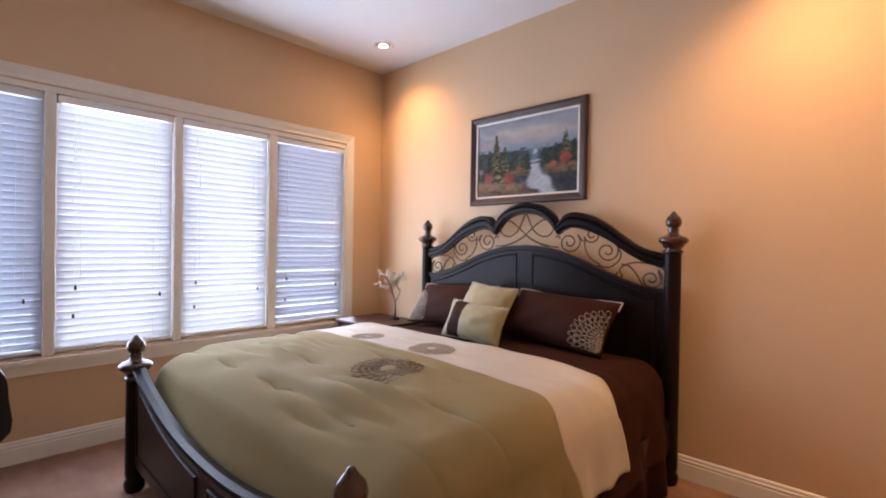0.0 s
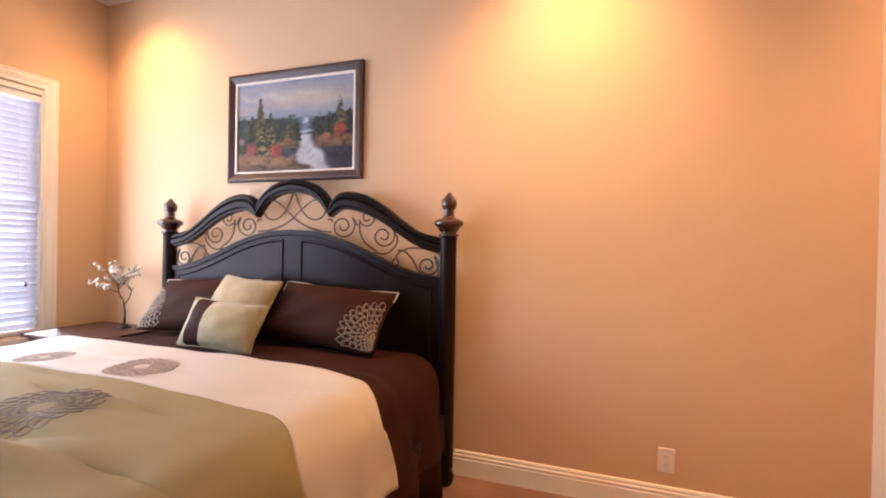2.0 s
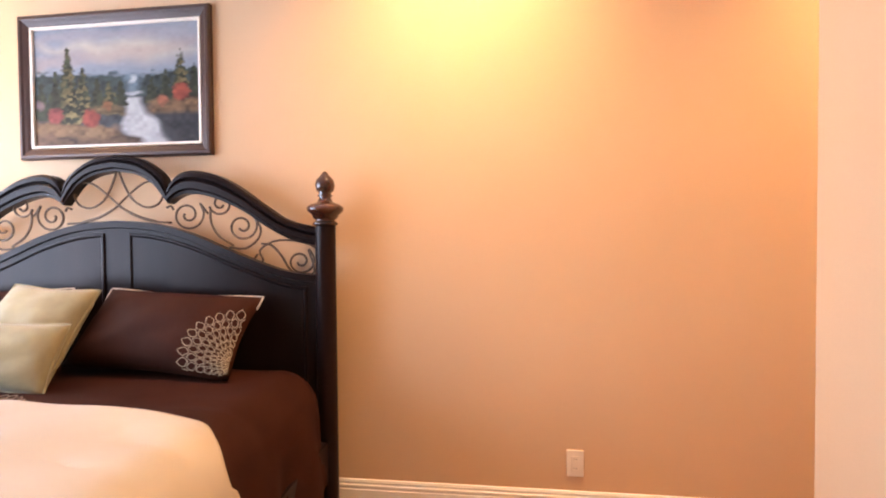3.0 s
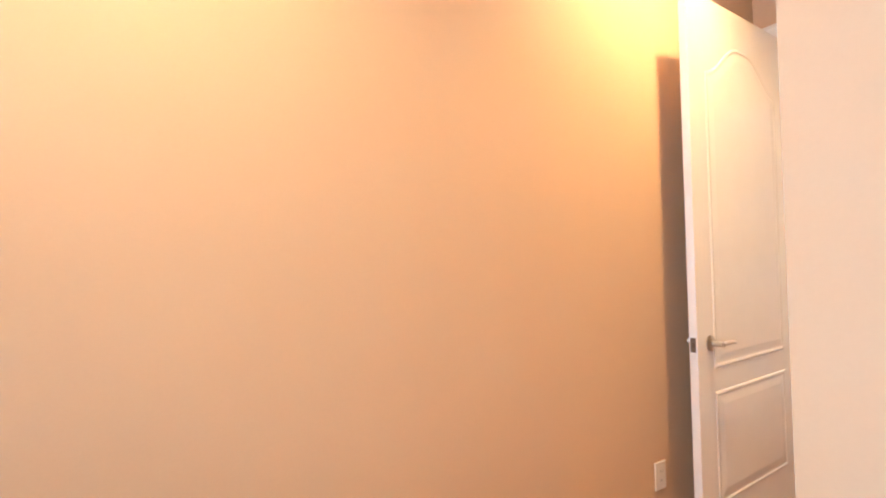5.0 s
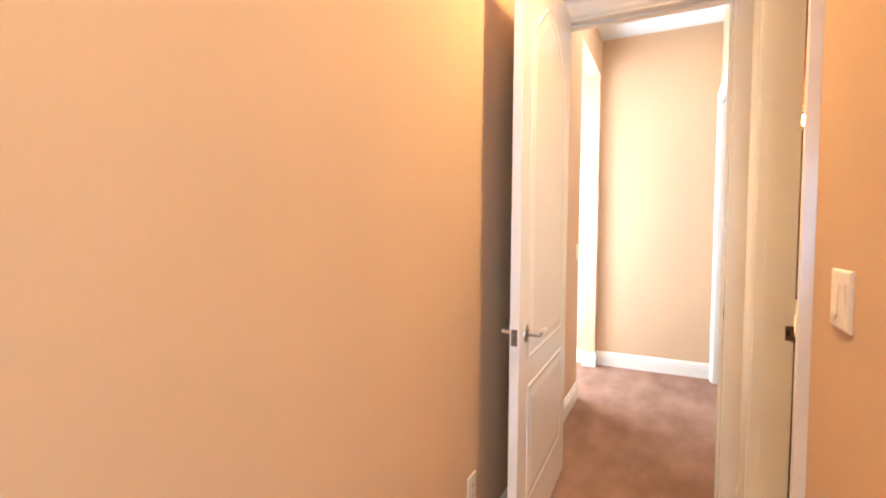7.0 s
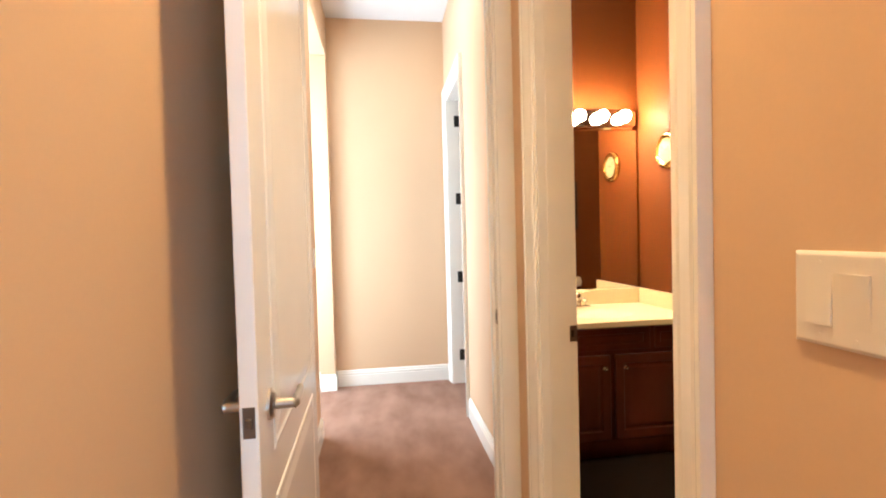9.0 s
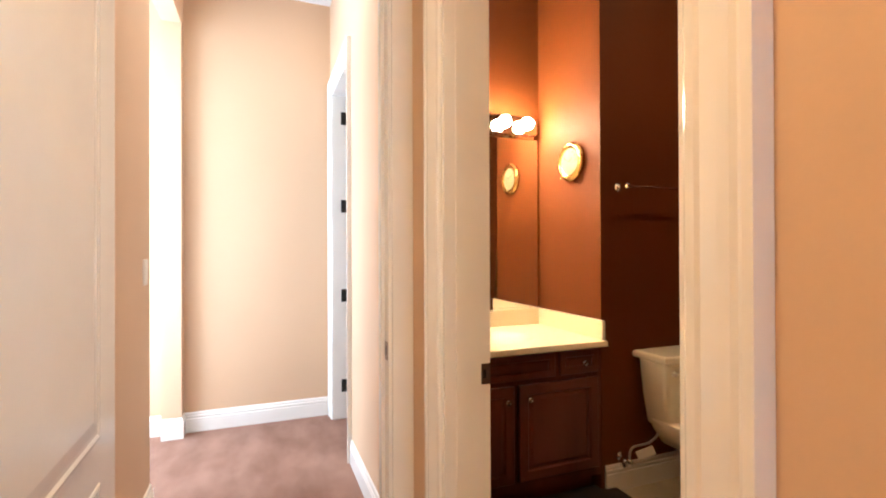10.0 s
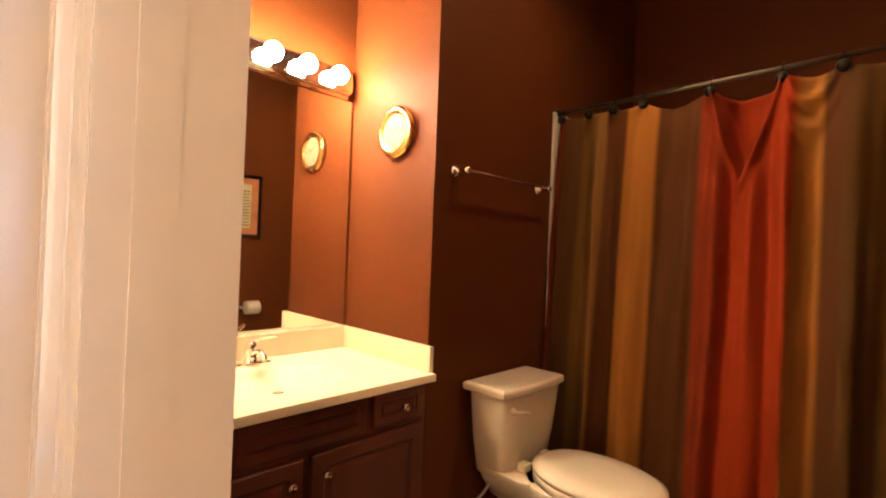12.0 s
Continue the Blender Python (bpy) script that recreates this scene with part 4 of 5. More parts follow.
def pillow(name, w, h, d, place, mat, label, group="", piping=None, piping_label="", belly=1.0, sections=None):
    """A soft cushion in its own axes: w along u, h along v, d thick."""
    o = tagged(new(name), label, "pillow", group)
    o.empty_display_size = 0.1
    nu, nv = 26, 18
    def pt(i, j, side):
        u, v = -1 + 2 * i / nu, -1 + 2 * j / nv
        eu, ev = max(0.0, 1 - u * u), max(0.0, 1 - v * v)
        x = w / 2 * u * (1 - 0.05 * (1 - v * v) ** 2 * abs(u))
        y = h / 2 * v * (1 - 0.07 * (1 - u * u) ** 2 * abs(v))
        wr = 0.05 * noise.noise(Vector((u * 2.2 + w * 9, v * 2.2, side * 5.0))) + 0.035 * abs(u) * noise.noise(Vector((u * 3 + w, v * 11, side * 3.0)))
        z = side * d / 2 * (eu * ev) ** 0.52 * (belly + wr * 3)
        return Vector((x, y, z))
    groups = sections or [("cover", 0, nu, mat, "")]
    for nm, i0, i1, mt, lb in groups:
        bm = bmesh.new()
        for side in (-1, 1):
            g = [[bm.verts.new(pt(i, j, side)) for i in range(i0, i1 + 1)] for j in range(nv + 1)]
            for a, b in zip(g, g[1:]):
                for i in range(i1 - i0):
                    bm.faces.new((a[i], a[i + 1], b[i + 1], b[i]))
        bmesh.ops.remove_doubles(bm, verts=bm.verts, dist=0.0004)
        p = part(nm, bm, mt, o, lb, smooth=True)
    if piping:
        bm = bmesh.new()
        side = [pt(nu, j, 1) for j in range(nv - 3 if piping is CREAM else 0, nv + 1)]
        ring = side + [pt(i, nv, 1) for i in range(nu - 1, -1, -1)] + [pt(0, j, 1) for j in range(nv - 1, nv - 4 if piping is CREAM else -1, -1)]
        if piping is not CREAM:
            ring += [pt(i, 0, 1) for i in range(1, nu + 1)]
        tube(bm, ring, 0.0045, 6)
        part("piping", bm, piping, o, piping_label, smooth=True)
    o.matrix_basis = place
    return o, pt


def lean(x, y, z, tilt, turn=0.0, roll=0.0):
    """Place of a cushion that stands on z, leaning back by tilt degrees."""
    return Matrix.Translation((x, y, z)) @ Matrix.Rotation(radians(turn), 4, "Z") @ Matrix.Rotation(radians(90 - tilt), 4, "X") @ Matrix.Rotation(radians(roll), 4, "Z")


def lattice(o, pt, w, h, cx, cy, flip):
    """Rings of stitched leaves that fan out from a point low at the side seam of a sham."""
    bm = bmesh.new()
    nu, nv = 26, 18
    r0, step = 0.03, math.radians(10.5)
    for ring in range(8):
        ln = 0.009 + 0.0043 * ring
        r1 = r0 + ln * 1.25
        for k in range(-1, 15):
            a0 = math.radians(78) + step * (k + (0.5 if ring % 2 else 0))
            for s in (-1, 1):
                pts = []
                for i in range(8):
                    t = i / 7
                    rr = r0 + (r1 - r0) * t
                    a = a0 + s * step * 0.40 * math.sin(math.pi * t ** 0.9)
                    uu = (cx + rr * math.cos(a)) / (w / 2)
                    vv = (cy + rr * math.sin(a)) / (h / 2)
                    if abs(uu) > 0.985 or abs(vv) > 0.96:
                        continue
                    p = pt((flip * uu + 1) * nu / 2, (vv + 1) * nv / 2, 1)
                    pts.append(p + Vector((0, 0, 0.002)))
                if len(pts) > 3:
                    tube(bm, pts, 0.0008 + 0.00009 * ring, 4)
        r0 += ln
    part("lattice_stitching", bm, PALETHREAD, o, "pale stitched leaf lattice").matrix_parent_inverse = Matrix.Identity(4)


sham1, pt1 = pillow("sham_pillow", 0.74, 0.38, 0.20, lean(-0.715, 2.74, 0.885, 40, 0, -3), BROWN, "dark brown sham with pale lattice stitching leaning on the headboard", "shams", CREAM, "white piping")
lattice(sham1, pt1, 0.74, 0.38, 0.392, -0.125, 1)
sham2, pt2 = pillow("sham_pillow", 0.74, 0.38, 0.20, lean(-1.63, 2.74, 0.885, 40, 0, 3), BROWN, "dark brown sham with pale lattice stitching leaning on the headboard", "shams", CREAM, "white piping")
lattice(sham2, pt2, 0.74, 0.38, 0.392, -0.125, -1)
pillow("square_pillow", 0.41, 0.40, 0.17, lean(-1.215, 2.62, 0.90, 34, 2, -4), PALESAGE, "pale sage square throw pillow in front of the brown shams", "", PALESAGE, "self piping")
pillow("lumbar_pillow", 0.46, 0.26, 0.16, lean(-1.165, 2.46, 0.84, 26, 4, -3), PALESAGE, "pale sage lumbar pillow with a dark brown band", "", PALESAGE, "pale piping",
       sections=[("cover_end", 0, 3, PALESAGE, "pale sage end"), ("brown_band", 3, 9, BROWN, "dark brown band"), ("cover", 9, 26, PALESAGE, "")])

# ---- painting over the bed ----
px0, px1, pz0, pz1 = -1.705, -0.678, 1.672, 2.385
art = thing("framed_painting", (px0 + px1) / 2, BED_Y - 0.02, pz0, "framed landscape painting of firs by a waterfall and river", "painting")
PF = frame_of((0, BED_Y - 0.002, 0), (1, 0, 0), (0, 0, 1))
for (u0, v0, u1, v1), mt, prof, nm, lb in (((px0, pz0, px1, pz1), WALNUT, [(0, 0), (0, 0.022), (0.008, 0.030), (0.02, 0.030), (0.028, 0.024), (0.040, 0.020), (0.052, 0.014), (0.055, 0.001)], "frame", "dark red-brown moulded frame"),
                                            ((px0 + 0.055, pz0 + 0.055, px1 - 0.055, pz1 - 0.055), PLATE, [(0, 0.0015), (0.001, 0.016), (0.013, 0.014), (0.015, 0.0013)], "liner", "pale silver liner")):
    bm = bmesh.new()
    relief(bm, rect(u0, v0, u1, v1), PF, prof)
    part(nm, bm, mt, art, lb)
cx0, cx1, cz0, cz1 = px0 + 0.07, px1 - 0.07, pz0 + 0.07, pz1 - 0.07


CW, CH = cx1 - cx0, cz1 - cz0


def canvas_colours(nu, nv):
    """Brushed colours of the landscape, row by row from the bottom."""
    rg = np.random.default_rng(7)
    u, v = np.meshgrid(np.linspace(0, 1, nu), np.linspace(0, 1, nv))

    def rough(n, amp):
        g = rg.normal(size=(n + 2, n + 2))
        a, b = u * n, v * n
        i, j = np.minimum(a.astype(int), n), np.minimum(b.astype(int), n)
        fa, fb = a - i, b - j
        fa, fb = fa * fa * (3 - 2 * fa), fb * fb * (3 - 2 * fb)
        return amp * ((g[j, i] * (1 - fa) + g[j, i + 1] * fa) * (1 - fb) + (g[j + 1, i] * (1 - fa) + g[j + 1, i + 1] * fa) * fb)

    img = np.zeros((nv, nu, 3))

    def lay(mask, colour, spread=0.15):
        m = np.clip(mask, 0, 1)[..., None]
        c = np.array(colour) * (1 + spread * (rough(40, 0.6) + rough(14, 0.5)))[..., None]
        img[:] = img * (1 - m) + np.clip(c, 0.01, 1) * m

    def soft(x, w=0.02):
        return np.clip(x / w + 0.5, 0, 1)

    lay(np.ones_like(u), (0.42, 0.49, 0.60), 0.08)
    lay(soft(0.12 * np.exp(-((u - 0.55) / 0.3) ** 2) - abs(v - 0.80 + 0.1 * (u - 0.5) + rough(7, 0.03)), 0.12) * 0.9, (0.90, 0.80, 0.68), 0.05)
    lay(soft(0.05 - abs(v - 0.70 - 0.12 * u + rough(9, 0.025)), 0.06) * 0.5, (0.72, 0.56, 0.50), 0.08)
    lay(soft(0.05 - abs(v - 0.92 + rough(8, 0.03)), 0.06) * 0.5, (0.58, 0.54, 0.58), 0.10)
    lay(soft(0.62 - v, 0.10) * 0.7, (0.38, 0.46, 0.54), 0.08)
    lay(soft(0.585 + rough(18, 0.018) - v, 0.03), (0.11, 0.17, 0.21), 0.25)
    lay(soft(0.56 + 0.05 * np.sin(u * 30) * 0.3 + 0.10 * np.abs(u - 0.6) - v + rough(36, 0.02), 0.03), (0.055, 0.085, 0.085), 0.4)
    lay(soft(0.045 - abs(u - 0.605 + rough(14, 0.012)), 0.05) * soft(0.09 - abs(v - 0.50), 0.05) * 0.7, (0.26, 0.38, 0.48), 0.3)
    lay(soft(0.022 - abs(u - 0.60 + rough(20, 0.008)), 0.02) * soft(0.03 - abs(v - 0.545), 0.03), (0.74, 0.80, 0.86), 0.15)
    lay(soft(0.012 - abs(v - 0.425 + rough(20, 0.006)), 0.015) * soft(0.055 - abs(u - 0.60), 0.04), (0.66, 0.72, 0.78), 0.2)
    lay(soft(0.40 - v, 0.02) * soft(0.16 + 0.3 * (0.4 - v) - abs(u - 0.66), 0.06), (0.07, 0.085, 0.10), 0.35)
    lay(soft(0.39 - v, 0.02) * soft(0.05 + 0.24 * (0.38 - v) - abs(u - 0.60 - 0.22 * (0.38 - v) + rough(12, 0.012)), 0.05), (0.70, 0.72, 0.74), 0.18)
    lay(soft(0.30 - v, 0.04) * soft(u - 0.80 + rough(14, 0.02), 0.08), (0.06, 0.06, 0.07), 0.3)
    lay(soft(0.30 - v, 0.04) * soft(0.50 - u + rough(14, 0.02), 0.08) * 0.9, (0.09, 0.09, 0.10), 0.3)

    def fir(c, base, h, w, colour, light):
        t = (v - base) / h
        edge = 1.35 * w * np.clip(1 - t, 0, 1) ** 0.85 * (0.78 + 0.22 * np.abs(np.sin(t * 34 + c * 40))) + rough(60, 0.003)
        m = soft(edge - abs(u - c) + rough(44, 0.006), 0.016) * (t > 0) * (t < 1)
        lay(m, colour, 0.5)
        if light:
            lay(m * soft(rough(48, 0.8) + 0.35 * np.sin(t * 44 + abs(u - c) * 50), 0.6) * soft(u - c + 0.03, 0.05) * np.clip(1.15 - t, 0, 1) * 0.85, light, 0.35)

    G, L = (0.048, 0.060, 0.030), (0.40, 0.31, 0.12)
    for c, base, h, w, lt in ((0.04, 0.22, 0.34, 0.05, None), (0.13, 0.22, 0.42, 0.045, None), (0.30, 0.20, 0.46, 0.055, L), (0.21, 0.16, 0.68, 0.07, L), (0.39, 0.28, 0.28, 0.045, None),
                              (0.46, 0.26, 0.28, 0.05, L), (0.53, 0.32, 0.22, 0.035, None), (0.72, 0.34, 0.22, 0.04, None), (0.80, 0.32, 0.30, 0.04, None), (0.89, 0.30, 0.48, 0.055, L), (0.97, 0.30, 0.36, 0.045, None)):
        fir(c, base, h, w, G, lt)
    lay(soft(0.20 - 0.30 * np.clip(u - 0.25, 0, 1) - v + rough(16, 0.02), 0.03) * soft(0.66 - u, 0.05), (0.20, 0.11, 0.06), 0.45)
    lay(soft(0.05 - abs(v - 0.13 + 0.12 * (u - 0.2) + rough(20, 0.02)), 0.05) * soft(0.50 - u, 0.1) * 0.7, (0.46, 0.27, 0.12), 0.3)
    lay(soft(0.035 - abs(v - 0.29 + rough(20, 0.01)), 0.03) * soft(0.10 - abs(u - 0.46), 0.04), (0.24, 0.16, 0.07), 0.4)
    lay(soft(0.05 - abs(v - 0.30 + rough(20, 0.01)), 0.04) * soft(u - 0.70, 0.06), (0.26, 0.15, 0.07), 0.4)
    for a, b, r, c in ((0.13, 0.26, 0.045, (0.40, 0.08, 0.07)), (0.35, 0.23, 0.055, (0.44, 0.08, 0.05)), (0.89, 0.42, 0.052, (0.46, 0.09, 0.05)), (0.78, 0.36, 0.03, (0.50, 0.16, 0.08)), (0.45, 0.33, 0.028, (0.40, 0.16, 0.06)), (0.03, 0.35, 0.03, (0.30, 0.2, 0.2))):
        lay(soft(r - np.hypot(u - a, (v - b) * CH / CW * 1.1) + rough(50, 0.006), 0.02), c, 0.3)
    grey = img.mean(2, keepdims=True)
    return np.clip((grey + (img - grey) * 0.95) * 0.50, 0.0, 1.0)


NU, NV = 190, 130
cols = canvas_colours(NU, NV)
me = bpy.data.meshes.new("canvas")
xs, zs = np.linspace(cx0 - 0.004, cx1 + 0.004, NU), np.linspace(cz0 - 0.004, cz1 + 0.004, NV)
idx = np.arange(NU * NV).reshape(NV, NU)
me.from_pydata([(x, BED_Y - 0.006, z) for z in zs for x in xs], [], np.stack([idx[:-1, :-1], idx[:-1, 1:], idx[1:, 1:], idx[1:, :-1]], -1).reshape(-1, 4).tolist())
at = me.color_attributes.new("brushed", "FLOAT_COLOR", "POINT")
at.data.foreach_set("color", np.concatenate([cols.reshape(-1, 3), np.ones((NU * NV, 1))], 1).ravel())
CANVAS = material("oil_paint", (0.3, 0.3, 0.3), 0.50, spec=0.2, bump=0.4, bump_scale=160, depth=0.0015)
_a = CANVAS.node_tree.nodes.new("ShaderNodeVertexColor")
_a.layer_name = "brushed"
CANVAS.node_tree.links.new(_a.outputs["Color"], CANVAS.node_tree.nodes["Principled BSDF"].inputs["Base Color"])
me.materials.append(CANVAS)
canvas = new("canvas", me)
canvas.parent = art
canvas.matrix_parent_inverse = art.matrix_basis.inverted()
piece("stretcher", (cx0 - 0.004, BED_Y - 0.0055, cz0 - 0.004), (cx1 + 0.004, BED_Y - 0.004, cz1 + 0.004), PAPER, art, "canvas backing")

# ---- nightstand and blossom tree ----
ns = thing("nightstand", -2.52, 2.75, 0, "dark wood nightstand beside the bed", "nightstand")
piece("top", (-2.83, 2.46, 0.635), (-2.20, 2.99, 0.662), WALNUT, ns, bevel=0.006)
piece("body", (-2.80, 2.49, 0.08), (-2.23, 2.98, 0.635), WALNUT, ns, bevel=0.004)
for k, (z0, z1) in enumerate(((0.12, 0.36), (0.38, 0.61))):
    bm = bmesh.new()
    relief(bm, rect(-2.77, z0, -2.26, z1), frame_of((0, 2.49, 0), (1, 0, 0), (0, 0, 1)), [(0, 0), (0, 0.012), (0.006, 0.016), (0.03, 0.016), (0.036, 0.010), (0.04, 0.010)])
    dr = part("drawer", bm, WALNUT, ns, "dark drawer front")
    bm = bmesh.new()
    lathe(bm, [(0.006, 0), (0.006, -0.015), (0.014, -0.022), (0.010, -0.03), (0.001, -0.032)], (-2.515, 2.474, (z0 + z1) / 2), "y", 14)
    part("knob", bm, NICKEL, dr, "small metal knob", smooth=True)
for x in (-2.79, -2.26):
    for y in (2.50, 2.95):
        piece("foot", (x - 0.01, y - 0.0, 0), (x + 0.03, y + 0.03, 0.08), WALNUT, ns)

tree = thing("blossom_tree", -2.44, 2.86, 0.662, "small ornamental wire tree with white bead blossoms on the nightstand", "ornament")
bm = bmesh.new()
lathe(bm, [(0.05, 0.662), (0.05, 0.668), (0.03, 0.680), (0.012, 0.690)], (-2.44, 2.86, 0), "z", 20)
part("base", bm, DARKMETAL, tree, smooth=True)
rt = random.Random(11)
tips = []


def branch(bm, p, d, length, r, depth):
    pts = [p]
    for i in range(5):
        d = (d + Vector((rt.uniform(-0.28, 0.28), rt.uniform(-0.28, 0.28), rt.uniform(-0.06, 0.14)))).normalized()
        pts.append(pts[-1] + d * length / 5)
    tube(bm, pts, lambda t: r * (1 - 0.5 * t), 6)
    if depth == 0:
        tips.extend(pts[2:])
        return
    for k in range(3):
        a = rt.uniform(0, 6.283)
        nd = (d * 0.6 + Vector((math.cos(a), math.sin(a), rt.uniform(-0.1, 0.5))) * 0.8).normalized()
        branch(bm, pts[rt.choice((3, 4, 5))], nd, length * 0.80, r * 0.55, depth - 1)


bm = bmesh.new()
branch(bm, Vector((-2.44, 2.86, 0.685)), Vector((0.1, 0, 1)), 0.172, 0.0085, 3)
part("trunk", bm, DARKMETAL, tree, "twisted dark wire trunk and branches", smooth=True)
bm = bmesh.new()
for p in tips:
    for _ in range(2):
        m = Matrix.Translation(p + Vector((rt.uniform(-0.014, 0.014), rt.uniform(-0.014, 0.014), rt.uniform(-0.008, 0.014))))
        bmesh.ops.create_icosphere(bm, subdivisions=1, radius=rt.uniform(0.006, 0.0135), matrix=m)
tagged(part("blossoms", bm, CREAM, tree, "white bead blossoms", smooth=True), kind="stuff")

# ---- chair by the window ----
ch = thing("desk_chair", -2.35, 0.05, 0, "dark upholstered desk chair near the window", "chair")
bm = bmesh.new()
box(bm, (-2.60, -0.22, 0.36), (-2.14, 0.21, 0.43), 0.03, 3)
part("seat", bm, DARK, ch)
bm = bmesh.new()
prism(bm, dense([(-0.20, 0.0), (0.20, 0.0), (0.225, 0.20), (0.20, 0.32), (0.10, 0.39), (-0.10, 0.39), (-0.20, 0.32), (-0.225, 0.20), (-0.20, 0.0)], 4)[:-1], frame_of((-2.12, 0.03, 0.42), (0, 1, 0), (0, 0, 1)), 0.05)
part("backrest", bm, DARK, ch)
for x in (-2.57, -2.12):
    for y in (-0.17, 0.20):
        bm = bmesh.new()
        tube(bm, [(x, y, 0.0), (x, y, 0.50 if x > -2.2 else 0.37)], 0.014, 10)
        part("leg", bm, DARK, ch, smooth=True)

# ---- bathroom: vanity ----
VF = 3.965                       # plane of the door faces
van = thing("vanity_cabinet", 4.25, 1.45, 0, "dark cherry vanity cabinet with raised panel doors in the alcove", "vanity")
bm = bmesh.new()
box(bm, (VF + 0.018, ALC_Y, 0.10), (MIR_X, BATH_N - 0.01, 0.735))
box(bm, (VF + 0.018, ALC_Y, 0.735), (VF + 0.040, BATH_N - 0.01, 0.766))
box(bm, (VF + 0.09, ALC_Y, 0.0), (MIR_X, BATH_N - 0.01, 0.10))
part("body", bm, VANWOOD, van)
VM = Matrix(((0, 0, -1, VF + 0.018), (1, 0, 0, 0), (0, 1, 0, 0), (0, 0, 0, 1)))
RAISED = [(0, 0), (0, 0.014), (0.004, 0.018), (0.046, 0.018), (0.052, 0.012), (0.060, 0.012), (0.075, 0.017), (0.080, 0.017)]
LOWR = [(0, 0), (0, 0.014), (0.004, 0.018), (0.028, 0.018), (0.033, 0.012), (0.036, 0.012), (0.044, 0.017), (0.046, 0.017)]


def front(name, y0, z0, y1, z1, prof, knob, label):
    bm = bmesh.new()
    relief(bm, rect(y0, z0, y1, z1), VM, prof)
    p = part(name, bm, VANWOOD, van, label)
    if knob:
        bm = bmesh.new()
        lathe(bm, [(0.007, 0), (0.006, -0.012), (0.014, -0.018), (0.015, -0.024), (0.009, -0.030), (0.001, -0.031)], (VF, knob[0], knob[1]), "x", 16)
        part("knob", bm, CHROME, p, "small chrome knob", smooth=True)


front("drawer", 0.945, 0.635, 1.175, 0.752, LOWR, (1.045, 0.690), "small drawer front")
front("false_front", 1.205, 0.635, 1.645, 0.752, LOWR, None, "wide fixed front below the sink")
front("drawer", 1.675, 0.635, 1.90, 0.752, LOWR, (1.79, 0.690), "small drawer front")
front("door", 0.945, 0.15, 1.408, 0.610, RAISED, (1.362, 0.545), "raised panel door")
front("door", 1.435, 0.15, 1.90, 0.610, RAISED, (1.480, 0.545), "raised panel door")

top = thing("countertop", 4.25, 1.45, 0.767, "cream cultured marble countertop with moulded oval sink", "countertop")
SC = (4.22, 1.40)
bm = bmesh.new()
n = 48
x0, x1, y0, y1 = 3.928, MIR_X - 0.002, ALC_Y + 0.002, BATH_N - 0.012


def on_rect(a):
    c, s = math.cos(a), math.sin(a)
    k = min([((x1 if c > 0 else x0) - SC[0]) / c if abs(c) > 1e-9 else 1e9, ((y1 if s > 0 else y0) - SC[1]) / s if abs(s) > 1e-9 else 1e9])
    return SC[0] + c * k, SC[1] + s * k


angs = sorted(set([2 * math.pi * i / n for i in range(n)] + [math.atan2(yy - SC[1], xx - SC[0]) % (2 * math.pi) for xx in (x0, x1) for yy in (y0, y1)]))
rings = [[bm.verts.new((*on_rect(a), z)) for a in angs] for z in (0.768, 0.792)]
rings.append([bm.verts.new((SC[0] + (on_rect(a)[0] - SC[0]) * 0.99, SC[1] + (on_rect(a)[1] - SC[1]) * 0.992, 0.796)) for a in angs])
for rx, ry, z in ((0.178, 0.235, 0.796), (0.172, 0.229, 0.7945), (0.160, 0.215, 0.789), (0.148, 0.202, 0.778), (0.130, 0.180, 0.764), (0.105, 0.145, 0.753), (0.07, 0.10, 0.7465), (0.03, 0.035, 0.744)):
    rings.append([bm.verts.new((SC[0] + rx * math.cos(a), SC[1] + ry * math.sin(a), z)) for a in angs])
for a, b in zip(rings, rings[1:]):
    for i in range(len(angs)):
        bm.faces.new((a[i], a[(i + 1) % len(angs)], b[(i + 1) % len(angs)], b[i]))
bm.faces.new(rings[-1])
slab = part("slab", bm, MARBLE, top, smooth=True)
slab.data.set_sharp_from_angle(angle=radians(40))
bm = bmesh.new()
box(bm, (MIR_X - 0.022, y0, 0.7965), (MIR_X - 0.002, y1, 0.895), 0.003, 2)
part("backsplash", bm, MARBLE, top, "cream backsplash")
bm = bmesh.new()
box(bm, (3.945, y0, 0.7965), (MIR_X - 0.023, y0 + 0.02, 0.895), 0.003, 2)
part("side_splash", bm, MARBLE, top, "cream side splash")
bm = bmesh.new()
lathe(bm, [(0.022, 0.7445), (0.022, 0.747), (0.014, 0.748)], (SC[0], SC[1], 0), "z", 18)
part("drain", bm, CHROME, top, "chrome drain")

fau = thing("faucet", 4.46, SC[1], 0.796, "chrome single-lever bathroom faucet on the countertop", "faucet")
bm = bmesh.new()
box(bm, (4.432, SC[1] - 0.075, 0.796), (4.482, SC[1] + 0.075, 0.808), 0.005, 2)
part("base_plate", bm, CHROME, fau, smooth=False)
bm = bmesh.new()
lathe(bm, [(0.024, 0.806), (0.022, 0.85), (0.024, 0.865), (0.018, 0.882), (0.004, 0.888)], (4.457, SC[1], 0), "z", 20)
part("body", bm, CHROME, fau, smooth=True)
bm = bmesh.new()
tube(bm, smooth_line([(4.45, SC[1], 0.83), (4.40, SC[1], 0.855), (4.36, SC[1], 0.855), (4.335, SC[1], 0.835)]), 0.011, 10)
part("spout", bm, CHROME, fau, smooth=True)
bm = bmesh.new()
